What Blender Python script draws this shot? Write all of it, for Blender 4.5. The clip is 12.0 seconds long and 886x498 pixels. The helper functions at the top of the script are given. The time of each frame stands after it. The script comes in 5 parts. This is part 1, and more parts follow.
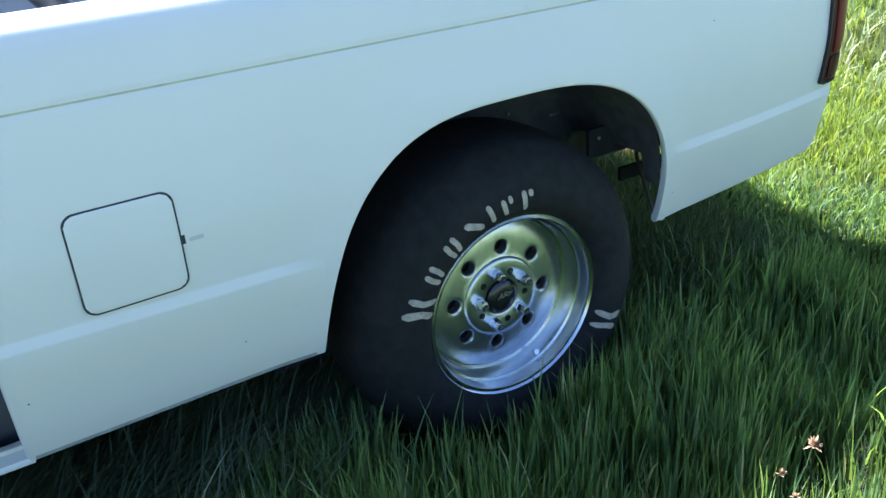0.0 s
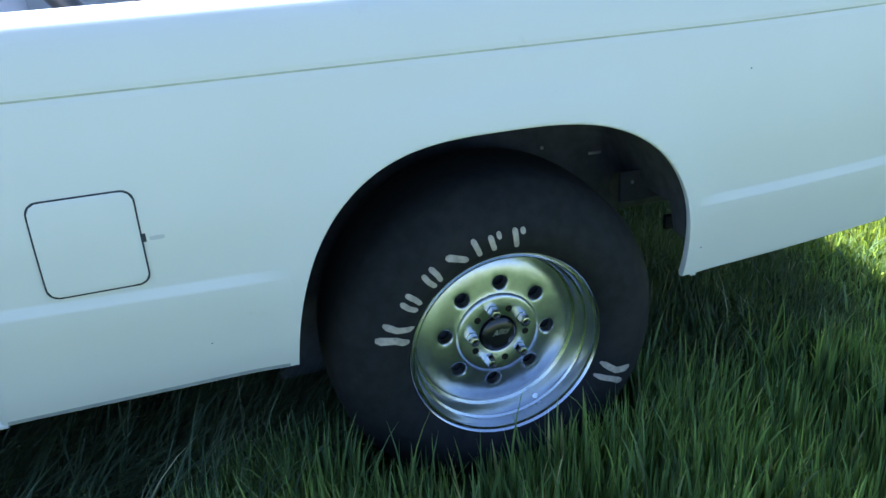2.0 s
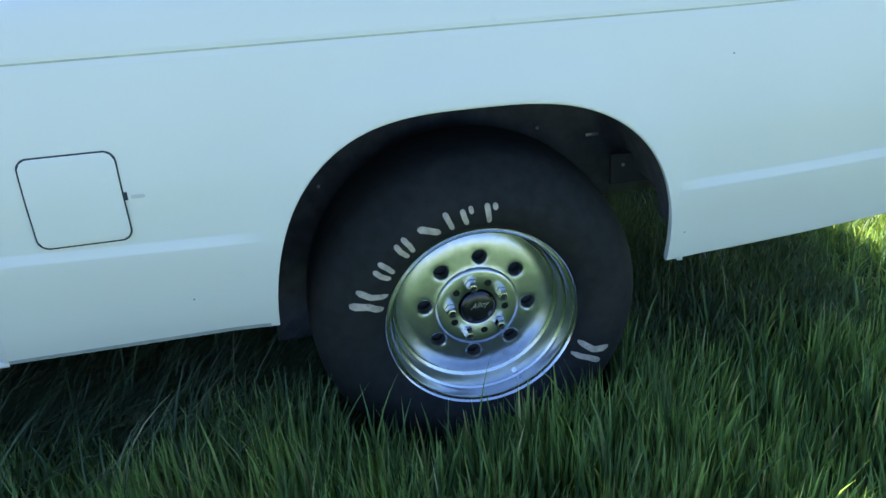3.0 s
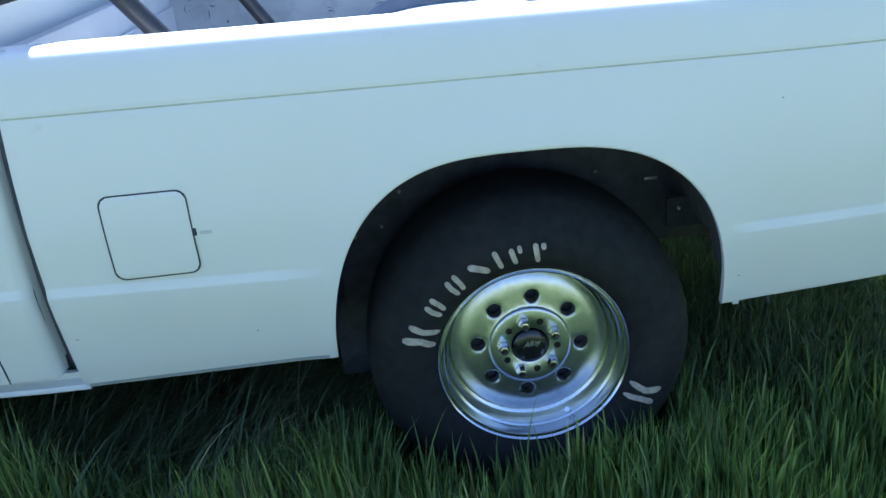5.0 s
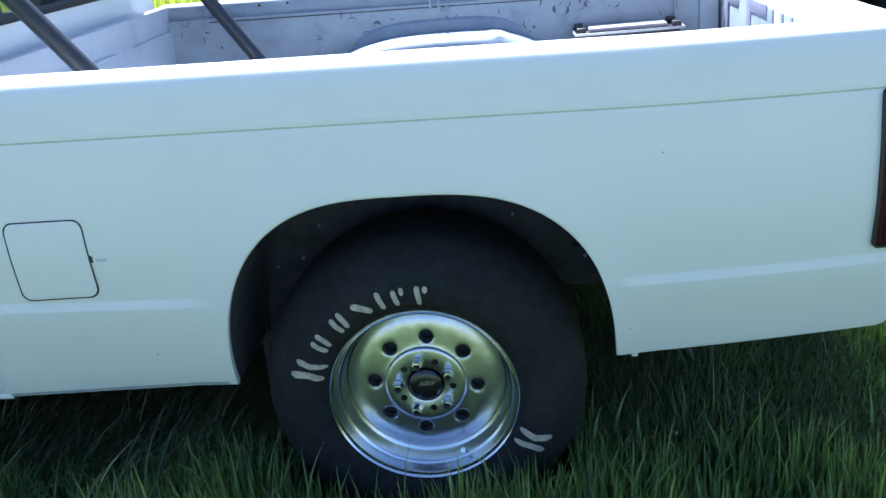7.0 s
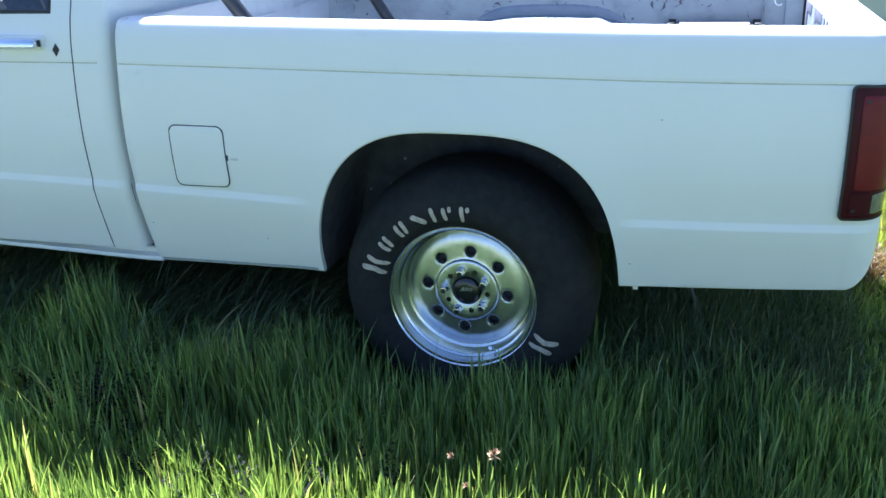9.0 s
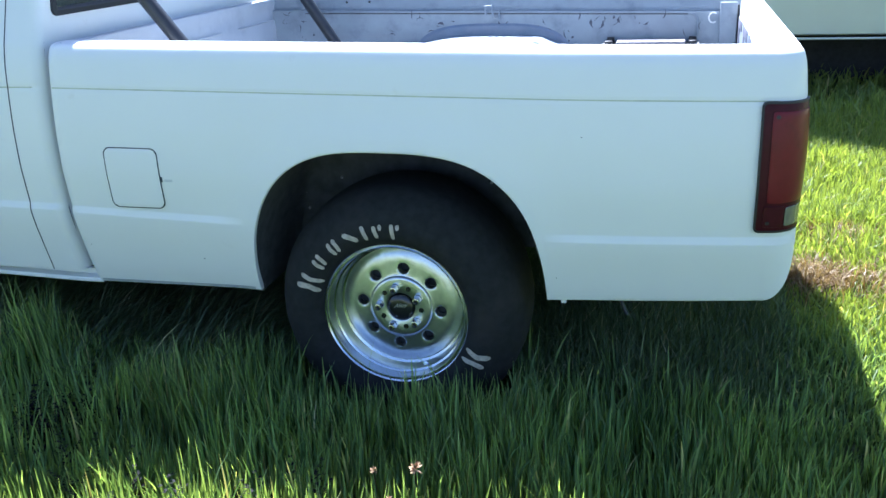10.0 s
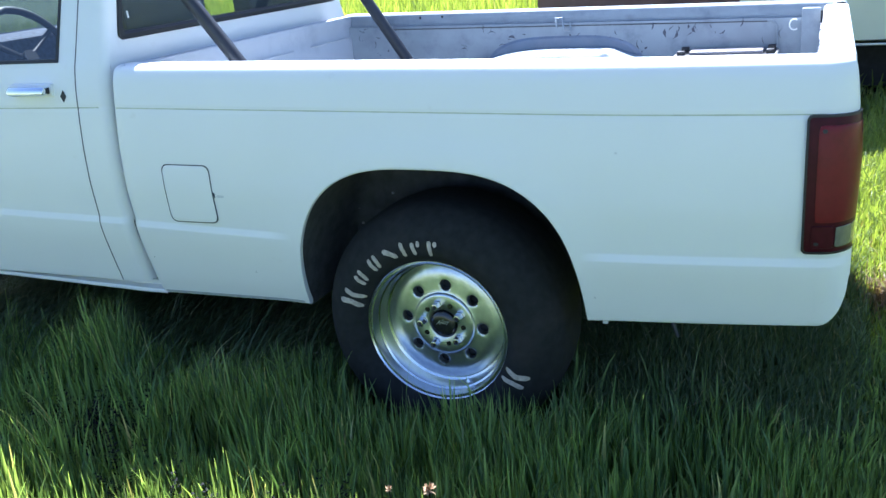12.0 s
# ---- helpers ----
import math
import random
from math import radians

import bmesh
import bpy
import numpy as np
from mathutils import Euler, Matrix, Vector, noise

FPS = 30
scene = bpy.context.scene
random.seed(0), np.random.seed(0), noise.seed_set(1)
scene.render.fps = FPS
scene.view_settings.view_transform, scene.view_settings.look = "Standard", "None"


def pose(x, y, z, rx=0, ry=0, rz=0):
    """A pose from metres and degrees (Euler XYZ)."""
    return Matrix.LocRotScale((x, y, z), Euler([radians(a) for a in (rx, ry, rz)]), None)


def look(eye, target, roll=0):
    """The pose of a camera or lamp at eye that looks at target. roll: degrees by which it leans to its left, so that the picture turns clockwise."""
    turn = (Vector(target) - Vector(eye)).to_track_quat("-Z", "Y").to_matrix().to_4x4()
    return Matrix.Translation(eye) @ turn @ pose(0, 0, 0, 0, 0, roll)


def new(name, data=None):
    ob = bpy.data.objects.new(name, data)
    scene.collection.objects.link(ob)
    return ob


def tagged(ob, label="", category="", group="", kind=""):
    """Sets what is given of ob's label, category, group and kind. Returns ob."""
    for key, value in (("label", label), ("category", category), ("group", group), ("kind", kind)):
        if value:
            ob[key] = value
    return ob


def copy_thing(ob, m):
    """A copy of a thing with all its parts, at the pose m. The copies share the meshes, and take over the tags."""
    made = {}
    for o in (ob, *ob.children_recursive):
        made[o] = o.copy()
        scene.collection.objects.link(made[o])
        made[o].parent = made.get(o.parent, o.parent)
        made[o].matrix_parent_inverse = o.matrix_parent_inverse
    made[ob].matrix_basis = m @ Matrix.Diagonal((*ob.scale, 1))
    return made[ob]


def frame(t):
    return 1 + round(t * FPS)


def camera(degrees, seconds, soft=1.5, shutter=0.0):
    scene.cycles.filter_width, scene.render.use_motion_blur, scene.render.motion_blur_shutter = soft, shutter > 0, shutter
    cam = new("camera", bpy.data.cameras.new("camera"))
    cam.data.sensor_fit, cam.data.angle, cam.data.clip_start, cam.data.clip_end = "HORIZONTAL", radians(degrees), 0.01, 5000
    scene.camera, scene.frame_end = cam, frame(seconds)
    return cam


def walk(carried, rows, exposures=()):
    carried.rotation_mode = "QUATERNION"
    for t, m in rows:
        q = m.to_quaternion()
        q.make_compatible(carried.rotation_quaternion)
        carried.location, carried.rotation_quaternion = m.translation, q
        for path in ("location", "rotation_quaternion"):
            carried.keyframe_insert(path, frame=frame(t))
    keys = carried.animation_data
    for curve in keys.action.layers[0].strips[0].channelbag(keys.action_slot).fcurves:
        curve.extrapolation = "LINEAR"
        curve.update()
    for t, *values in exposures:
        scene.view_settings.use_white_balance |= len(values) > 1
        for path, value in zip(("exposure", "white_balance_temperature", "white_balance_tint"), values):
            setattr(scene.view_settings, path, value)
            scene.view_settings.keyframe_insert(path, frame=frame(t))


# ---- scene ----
cam = camera(52.2, 12.0)
PATH = [
    (0, (-0.938, -1.38, 1.343), (-0.078, 0.181, 0.435), -4.7),
    (0.5, (-0.855, -1.498, 1.352), (-0.129, 0.149, 0.48), -4.5),
    (1, (-0.79, -1.58, 1.347), (-0.169, 0.138, 0.531), -4.6),
    (1.5, (-0.721, -1.579, 1.359), (-0.148, 0.156, 0.546), -4.2),
    (2, (-0.565, -1.513, 1.32), (-0.066, 0.232, 0.48), -3.6),
    (2.5, (-0.474, -1.521, 1.318), (-0.043, 0.228, 0.447), -3.9),
    (3, (-0.35, -1.63, 1.312), (-0.056, 0.15, 0.449), -3.7),
    (3.5, (-0.288, -1.697, 1.321), (-0.12, 0.119, 0.5), -3.6),
    (3.7, (-0.275, -1.726, 1.318), (-0.1425, 0.105, 0.529), -4.2),
    (5.5, (-0.213, -1.712, 1.313), (-0.15, 0.142, 0.565), -5.9),
    (6, (-0.139, -1.758, 1.347), (-0.091, 0.096, 0.599), -6.5),
    (6.5, (0.015, -1.718, 1.352), (0.003, 0.141, 0.614), -6.2),
    (6.7, (0.1, -1.706, 1.346), (0.027, 0.158, 0.625), -5.9),
    (8.3, (0.596, -1.991, 1.371), (0.091, -0.189, 0.666), -4.5),
    (8.5, (0.597, -2.036, 1.371), (0.06, -0.243, 0.667), -4.1),
    (9, (0.607, -2.21, 1.364), (0.079, -0.417, 0.652), -2.1),
    (9.5, (0.664, -2.256, 1.382), (0.22, -0.441, 0.669), -1.7),
    (10, (0.748, -2.21, 1.377), (0.259, -0.394, 0.695), -2.5),
    (10.5, (0.89, -2.143, 1.373), (0.274, -0.357, 0.718), -3.0),
    (11, (0.957, -2.099, 1.376), (0.263, -0.338, 0.73), -3.7),
    (11.5, (0.98, -2.081, 1.365), (0.244, -0.339, 0.713), -4.5),
    (12, (0.971, -2.109, 1.372), (0.213, -0.374, 0.729), -4.7),
]
EXPOSURES = [(t, stops - 0.03, 5230, 13.5) for t, stops in (
    (0.0, 2.07), (0.5, 2.12), (1.0, 2.16), (1.5, 2.14), (2.0, 2.10), (2.5, 2.06), (3.0, 2.20), (3.5, 2.18), (5.5, 2.02), (6.0, 2.06), (6.5, 2.01),
    (8.5, 1.89), (9.0, 2.00), (9.5, 2.07), (12.0, 2.07))]
walk(cam, [(t, look(eye, target, roll)) for t, eye, target, roll in PATH], EXPOSURES)

# ---- world, sun ----
SUN_TO = Vector((-0.29, 0.592, 1.0)).normalized()
world = bpy.data.worlds.new("world")
scene.world = world
world.use_nodes = True
wn = world.node_tree.nodes
sky = wn.new("ShaderNodeTexSky")
sky.sky_type = "NISHITA"
sky.sun_disc = False
sky.sun_elevation = math.asin(SUN_TO.z)
sky.sun_rotation = math.atan2(SUN_TO.x, SUN_TO.y)
sky.air_density, sky.dust_density, sky.ozone_density = 1.0, 1.2, 1.0
wn["Background"].inputs[1].default_value = 0.062
world.node_tree.links.new(sky.outputs[0], wn["Background"].inputs[0])
sun_data = bpy.data.lights.new("sun", "SUN")
sun_data.energy, sun_data.angle, sun_data.color = 5.0, radians(0.53), (1.0, 0.955, 0.88)
sun = new("sun", sun_data)
sun.matrix_world = look((0, 0, 20), Vector((0, 0, 20)) - SUN_TO)


# ---- materials ----
def mat(name, color, rough=0.5, metal=0.0, **more):
    """A Principled material; more: coat, coat_rough, spec, grain (scale, amount), stain (scale, colour, low, high), bump (scale, strength, distance), rand."""
    m = bpy.data.materials.new(name)
    m.use_nodes = True
    nt = m.node_tree
    n, l = nt.nodes, nt.links
    b = n["Principled BSDF"]
    b.inputs["Roughness"].default_value = rough
    b.inputs["Metallic"].default_value = metal
    b.inputs["Coat Weight"].default_value = more.get("coat", 0.0)
    b.inputs["Coat Roughness"].default_value = more.get("coat_rough", 0.05)
    b.inputs["Specular IOR Level"].default_value = more.get("spec", 0.5)
    tc = n.new("ShaderNodeTexCoord")
    out = None
    base = n.new("ShaderNodeRGB")
    base.outputs[0].default_value = (*color, 1)
    out = base.outputs[0]
    if "grain" in more:
        scale, amount = more["grain"]
        t = n.new("ShaderNodeTexNoise")
        t.inputs["Scale"].default_value, t.inputs["Detail"].default_value = scale, 6
        l.new(tc.outputs["Object"], t.inputs["Vector"])
        r = n.new("ShaderNodeMapRange")
        r.inputs["From Min"].default_value, r.inputs["From Max"].default_value = 0.3, 0.7
        r.inputs["To Min"].default_value, r.inputs["To Max"].default_value = 1 - amount, 1 + amount
        l.new(t.outputs["Fac"], r.inputs["Value"])
        h = n.new("ShaderNodeHueSaturation")
        l.new(r.outputs[0], h.inputs["Value"])
        l.new(out, h.inputs["Color"])
        out = h.outputs[0]
    if "stain" in more:
        scale, tint, low, high = more["stain"]
        t = n.new("ShaderNodeTexNoise")
        t.inputs["Scale"].default_value, t.inputs["Detail"].default_value, t.inputs["Roughness"].default_value = scale, 8, 0.65
        l.new(tc.outputs["Object"], t.inputs["Vector"])
        r = n.new("ShaderNodeMapRange")
        r.inputs["From Min"].default_value, r.inputs["From Max"].default_value = low, high
        l.new(t.outputs["Fac"], r.inputs["Value"])
        x = n.new("ShaderNodeMix")
        x.data_type = "RGBA"
        l.new(r.outputs[0], x.inputs["Factor"])
        l.new(out, x.inputs["A"])
        x.inputs["B"].default_value = (*tint, 1)
        out = x.outputs["Result"]
    l.new(out, b.inputs["Base Color"])
    if "bump" in more:
        scale, strength, dist = more["bump"]
        t = n.new("ShaderNodeTexNoise")
        t.inputs["Scale"].default_value, t.inputs["Detail"].default_value = scale, 5
        l.new(tc.outputs["Object"], t.inputs["Vector"])
        u = n.new("ShaderNodeBump")
        u.inputs["Strength"].default_value, u.inputs["Distance"].default_value = strength, dist
        l.new(t.outputs["Fac"], u.inputs["Height"])
        l.new(u.outputs[0], b.inputs["Normal"])
    return m


def leaf_mat(name, dark, light, dry, glow=0.45, rough=0.45, tips=1.0):
    """Grass: colour by blade, pale tip, root darkened as if shaded, light passing through."""
    m = bpy.data.materials.new(name)
    m.use_nodes = True
    nt = m.node_tree
    n, l = nt.nodes, nt.links
    b, o = n["Principled BSDF"], n["Material Output"]
    g = n.new("ShaderNodeNewGeometry")
    ramp = n.new("ShaderNodeValToRGB")
    e = ramp.color_ramp.elements
    e[0].position, e[0].color = 0.0, (*dark, 1)
    e[1].position, e[1].color = 0.965, (*light, 1)
    d = e.new(0.985)
    d.color = (*dry, 1)
    l.new(g.outputs["Random Per Island"], ramp.inputs[0])
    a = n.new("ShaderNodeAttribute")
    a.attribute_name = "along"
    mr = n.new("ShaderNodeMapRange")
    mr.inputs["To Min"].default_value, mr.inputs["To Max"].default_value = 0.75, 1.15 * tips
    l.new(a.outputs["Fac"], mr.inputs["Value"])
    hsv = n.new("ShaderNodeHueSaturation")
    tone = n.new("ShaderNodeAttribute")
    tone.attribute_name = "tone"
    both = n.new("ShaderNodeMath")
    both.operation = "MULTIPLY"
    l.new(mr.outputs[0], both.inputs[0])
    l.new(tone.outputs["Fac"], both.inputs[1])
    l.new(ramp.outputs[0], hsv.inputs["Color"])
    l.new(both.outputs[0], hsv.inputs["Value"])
    l.new(hsv.outputs[0], b.inputs["Base Color"])
    b.inputs["Roughness"].default_value = rough
    b.inputs["Specular IOR Level"].default_value = 0.4
    tr = n.new("ShaderNodeBsdfTranslucent")
    warm = n.new("ShaderNodeMix")
    warm.data_type, warm.blend_type = "RGBA", "MULTIPLY"
    warm.inputs["Factor"].default_value = 1.0
    warm.inputs["B"].default_value = (2.3, 2.15, 0.70, 1)
    l.new(hsv.outputs[0], warm.inputs["A"])
    l.new(warm.outputs["Result"], tr.inputs["Color"])
    mix = n.new("ShaderNodeMixShader")
    mix.inputs[0].default_value = glow
    l.new(b.outputs[0], mix.inputs[1])
    l.new(tr.outputs[0], mix.inputs[2])
    l.new(mix.outputs[0], o.inputs["Surface"])
    return m


def glass_mat(name, color):
    """Thin clear pane: what lies behind, with a faint mirror image."""
    m = bpy.data.materials.new(name)
    m.use_nodes = True
    n, l = m.node_tree.nodes, m.node_tree.links
    clear, shine, mix = (n.new("ShaderNode" + k) for k in ("BsdfTransparent", "BsdfGlossy", "MixShader"))
    clear.inputs[0].default_value = (*color, 1)
    shine.inputs["Roughness"].default_value = 0.02
    mix.inputs[0].default_value = 0.11
    l.new(clear.outputs[0], mix.inputs[1])
    l.new(shine.outputs[0], mix.inputs[2])
    l.new(mix.outputs[0], n["Material Output"].inputs["Surface"])
    return m


PAINT = mat("white_paint", (0.80, 0.81, 0.80), 0.45, coat=0.15, coat_rough=0.12, spec=0.3, grain=(3.0, 0.015), bump=(2.2, 0.05, 0.004), stain=(9.0, (0.62, 0.60, 0.54), 0.66, 0.95))
# White bed paint in two greys: wear, plus each wall's shade put into its tone.
BEDPAINT = mat("worn_shade_toned_paint", (0.27, 0.305, 0.34), 0.55, grain=(14.0, 0.08), stain=(9.0, (0.15, 0.175, 0.21), 0.52, 0.78), bump=(16.0, 0.15, 0.004))
FRONTPAINT = mat("scuffed_shade_toned_white", (0.48, 0.50, 0.53), 0.5, grain=(5.0, 0.05), stain=(4.0, (0.33, 0.35, 0.39), 0.5, 0.75), bump=(9.0, 0.12, 0.004))
# Dark grey that paints the shade in the slot behind the cab.
SLOT = mat("slot_shade_grey", (0.11, 0.12, 0.14), 0.8, grain=(25.0, 0.2))
HEM = mat("hem_shade_grey", (0.38, 0.41, 0.43), 0.6, grain=(30.0, 0.15))
SMUDGE = mat("dull_smudge", (0.60, 0.62, 0.64), 0.6)
# Blue-grey tone that paints the shade round the wheel tub.
TUB_SHADE = mat("tub_shade_blue_grey", (0.175, 0.215, 0.285), 0.5, grain=(12.0, 0.12), stain=(7.0, (0.24, 0.26, 0.32), 0.45, 0.7), bump=(16.0, 0.15, 0.004))
PRESSING_SHADE = mat("pressing_shade_grey", (0.20, 0.20, 0.25), 0.6, grain=(40.0, 0.2))
STRIPE = mat("dull_yellow_stripe", (0.50, 0.53, 0.40), 0.6, grain=(30.0, 0.15))
CHIP = mat("bare_metal_chip", (0.075, 0.080, 0.105), 0.7)
BLACK = mat("underbody_black", (0.060, 0.062, 0.066), 0.8, grain=(30.0, 0.3), bump=(60.0, 0.3, 0.003))
# Copy of the underbody black, darkened for parts in deep shade.
UNDER = mat("shade_darkened_black", (0.022, 0.023, 0.025), 0.9, grain=(30.0, 0.3), bump=(60.0, 0.3, 0.003))
GASKET = mat("rubber_gasket", (0.018, 0.018, 0.02), 0.55)
SEAM = mat("panel_gap", (0.035, 0.045, 0.055), 0.8)
TUBE = mat("dark_tube_paint", (0.022, 0.023, 0.027), 0.42, coat=0.2, grain=(30, 0.2))
RUBBER = mat("tyre_rubber", (0.0165, 0.0178, 0.0176), 0.85, spec=0.25, grain=(40.0, 0.25), stain=(6.0, (0.034, 0.031, 0.029), 0.52, 0.80), bump=(120.0, 0.12, 0.001))
LETTER = mat("faded_letter_paint", (0.44, 0.39, 0.32), 0.7, grain=(80.0, 0.25), stain=(90.0, (0.16, 0.14, 0.12), 0.60, 0.75))
ALLOY = mat("polished_alloy", (0.68, 0.70, 0.73), 0.19, 1.0, grain=(20.0, 0.05), bump=(25.0, 0.06, 0.001))
ALLOY_DULL = mat("machined_alloy", (0.64, 0.67, 0.70), 0.30, 1.0, grain=(60.0, 0.08), bump=(90.0, 0.05, 0.001))
CHROME = mat("chrome", (0.80, 0.82, 0.84), 0.18, 1.0, grain=(30.0, 0.05))
CAPBLACK = mat("black_cap", (0.012, 0.012, 0.014), 0.25, coat=0.5)
SILVER = mat("silver_print", (0.7, 0.7, 0.7), 0.35, 0.8)
LENS_RED = mat("red_lens", (0.125, 0.007, 0.014), 0.30, spec=0.25, grain=(50.0, 0.15), stain=(5.0, (0.14, 0.012, 0.018), 0.45, 0.7))
LENS_DARK = mat("dark_red_lens", (0.048, 0.005, 0.011), 0.36, spec=0.15, grain=(40.0, 0.2))
LENS_WHITE = mat("clear_lens", (0.13, 0.13, 0.11), 0.2, coat=0.6, grain=(60.0, 0.12))
GLASS = glass_mat("window_glass", (0.62, 0.68, 0.70))
# Tint added so that the cab's inside reads as dark.
DARK_GLASS = glass_mat("view_darkening_glass", (0.16, 0.19, 0.22))
CLOTH = mat("grey_cloth", (0.075, 0.085, 0.11), 0.9, grain=(60.0, 0.3))
BOXCASE = mat("black_plastic", (0.02, 0.019, 0.021), 0.45)
BOXLID = mat("pale_label", (0.34, 0.31, 0.32), 0.5, grain=(25.0, 0.06))
STEEL = mat("bright_steel", (0.42, 0.41, 0.40), 0.35, 0.9)
SOIL = mat("dark_turf_soil", (0.046, 0.060, 0.024), 0.95, spec=0.08, grain=(6.0, 0.4), stain=(2.5, (0.095, 0.130, 0.036), 0.48, 0.68), bump=(30.0, 0.6, 0.03))
n, l = SOIL.node_tree.nodes, SOIL.node_tree.links
soil_bsdf = n["Principled BSDF"]
near_colour = soil_bsdf.inputs["Base Color"].links[0].from_socket
where = n.new("ShaderNodeTexCoord")
reach = n.new("ShaderNodeVectorMath")
reach.operation = "LENGTH"
l.new(where.outputs["Object"], reach.inputs[0])
# Outer ground takes a meadow colour, lightened to bounce light onto the truck.
outer = n.new("ShaderNodeMapRange")
outer.inputs["From Min"].default_value, outer.inputs["From Max"].default_value = 6.0, 8.5
l.new(reach.outputs["Value"], outer.inputs["Value"])
meadow = n.new("ShaderNodeTexNoise")
meadow.inputs["Scale"].default_value, meadow.inputs["Detail"].default_value = 1.3, 8
l.new(where.outputs["Object"], meadow.inputs["Vector"])
green = n.new("ShaderNodeValToRGB")
green.color_ramp.elements[0].position, green.color_ramp.elements[0].color = 0.3, (0.19, 0.22, 0.09, 1)
green.color_ramp.elements[1].position, green.color_ramp.elements[1].color = 0.7, (0.34, 0.37, 0.17, 1)
l.new(meadow.outputs["Fac"], green.inputs[0])
turf = n.new("ShaderNodeMix")
turf.data_type = "RGBA"
l.new(outer.outputs[0], turf.inputs["Factor"])
l.new(near_colour, turf.inputs["A"])
l.new(green.outputs[0], turf.inputs["B"])
l.new(turf.outputs["Result"], soil_bsdf.inputs["Base Color"])
DIRT = mat("dry_soil", (0.26, 0.17, 0.10), 0.95, grain=(25.0, 0.3), bump=(40.0, 0.6, 0.02))
CAMPER = mat("cream_camper_skin", (0.79, 0.79, 0.62), 0.45, coat=0.2, grain=(2.0, 0.04))
MAROON = mat("maroon_paint", (0.10, 0.045, 0.05), 0.4, coat=0.3, grain=(6.0, 0.2))
TRIM = mat("metal_trim", (0.55, 0.57, 0.56), 0.35, 0.8)
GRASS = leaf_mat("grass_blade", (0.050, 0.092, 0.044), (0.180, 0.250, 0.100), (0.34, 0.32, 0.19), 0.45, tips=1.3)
# Copy of the grass, darkened for the shade under the truck.
GRASS_SHADED = leaf_mat("shade_darkened_grass_blade", (0.042, 0.074, 0.036), (0.125, 0.165, 0.080), (0.34, 0.31, 0.20), 0.3)
# Lighter copy of the grass, with sunlight put into its colour.
GRASS_FAR = leaf_mat("sun_lightened_grass_blade", (0.115, 0.165, 0.045), (0.250, 0.310, 0.080), (0.40, 0.36, 0.18))
# Paler copy of the field grass, added to throw more light on the truck.
GRASS_FIELD = leaf_mat("bounce_grass_blade", (0.165, 0.200, 0.085), (0.325, 0.360, 0.165), (0.42, 0.38, 0.22), 0.2)
DRY = leaf_mat("dry_grass_blade", (0.16, 0.10, 0.05), (0.30, 0.22, 0.11), (0.16, 0.10, 0.05), 0.2)
WEED = leaf_mat("weed_leaf", (0.065, 0.135, 0.045), (0.15, 0.235, 0.085), (0.2, 0.28, 0.12), 0.4, rough=0.7)
SEED = mat("dry_seed_head", (0.42, 0.27, 0.15), 0.9, grain=(80.0, 0.35))


# ---- mesh helpers ----
def mesh_of(bm, name, smooth=True, angle=38):
    bmesh.ops.recalc_face_normals(bm, faces=bm.faces[:])
    me = bpy.data.meshes.new(name)
    bm.to_mesh(me)
    bm.free()
    if smooth:
        me.shade_smooth()
        me.set_sharp_from_angle(angle=radians(angle))
    return me


def part(name, bm, material, parent, label="", smooth=True, angle=38):
    """Links bm as one mesh object under parent."""
    me = mesh_of(bm, name, smooth, angle)
    me.materials.append(material)
    ob = new(name, me)
    ob.parent = parent
    if label:
        ob["label"] = label
    return ob


def empty(name, at=(0, 0, 0)):
    ob = new(name)
    ob.empty_display_size = 0.1
    ob.location = at
    return ob


def grid_faces(bm, rows, keep=None):
    """Quads between rows of points of equal length; keep(i, j) may leave one out."""
    vs = [[bm.verts.new(p) for p in row] for row in rows]
    for i in range(len(rows) - 1):
        for j in range(len(rows[0]) - 1):
            if keep and not keep(i, j):
                continue
            q = [vs[i][j], vs[i][j + 1], vs[i + 1][j + 1], vs[i + 1][j]]
            if (q[0].co - q[1].co).length < 1e-6 and (q[2].co - q[3].co).length < 1e-6:
                continue
            bm.faces.new(q)
    bmesh.ops.remove_doubles(bm, verts=bm.verts[:], dist=2e-5)
    loose = [v for v in bm.verts if not v.link_faces]
    bmesh.ops.delete(bm, geom=loose, context="VERTS")
    return bm


def box(bm, lo, hi, bevel=0.0):
    made = bmesh.ops.create_cube(bm, size=1)["verts"]
    lo, hi = Vector(lo), Vector(hi)
    for v in made:
        v.co = Vector([(a + b) / 2 + c * (b - a) for a, b, c in zip(lo, hi, v.co)])
    if bevel:
        edges = list({e for v in made for e in v.link_edges})
        bmesh.ops.bevel(bm, geom=edges, offset=bevel, segments=2, affect="EDGES", profile=0.5)
    return bm


def lathe(bm, profile, n=72, axis_y=True, closed=False):
    """Turns (radius, y) points about the y axis."""
    rings = []
    for k in range(n):
        a = 2 * math.pi * k / n
        rings.append([bm.verts.new((r * math.cos(a), y, r * math.sin(a))) for r, y in profile])
    for k in range(n):
        p, q = rings[k], rings[(k + 1) % n]
        for j in range(len(profile) - 1):
            bm.faces.new((p[j], p[j + 1], q[j + 1], q[j]))
    bmesh.ops.remove_doubles(bm, verts=bm.verts[:], dist=1e-5)
    return bm


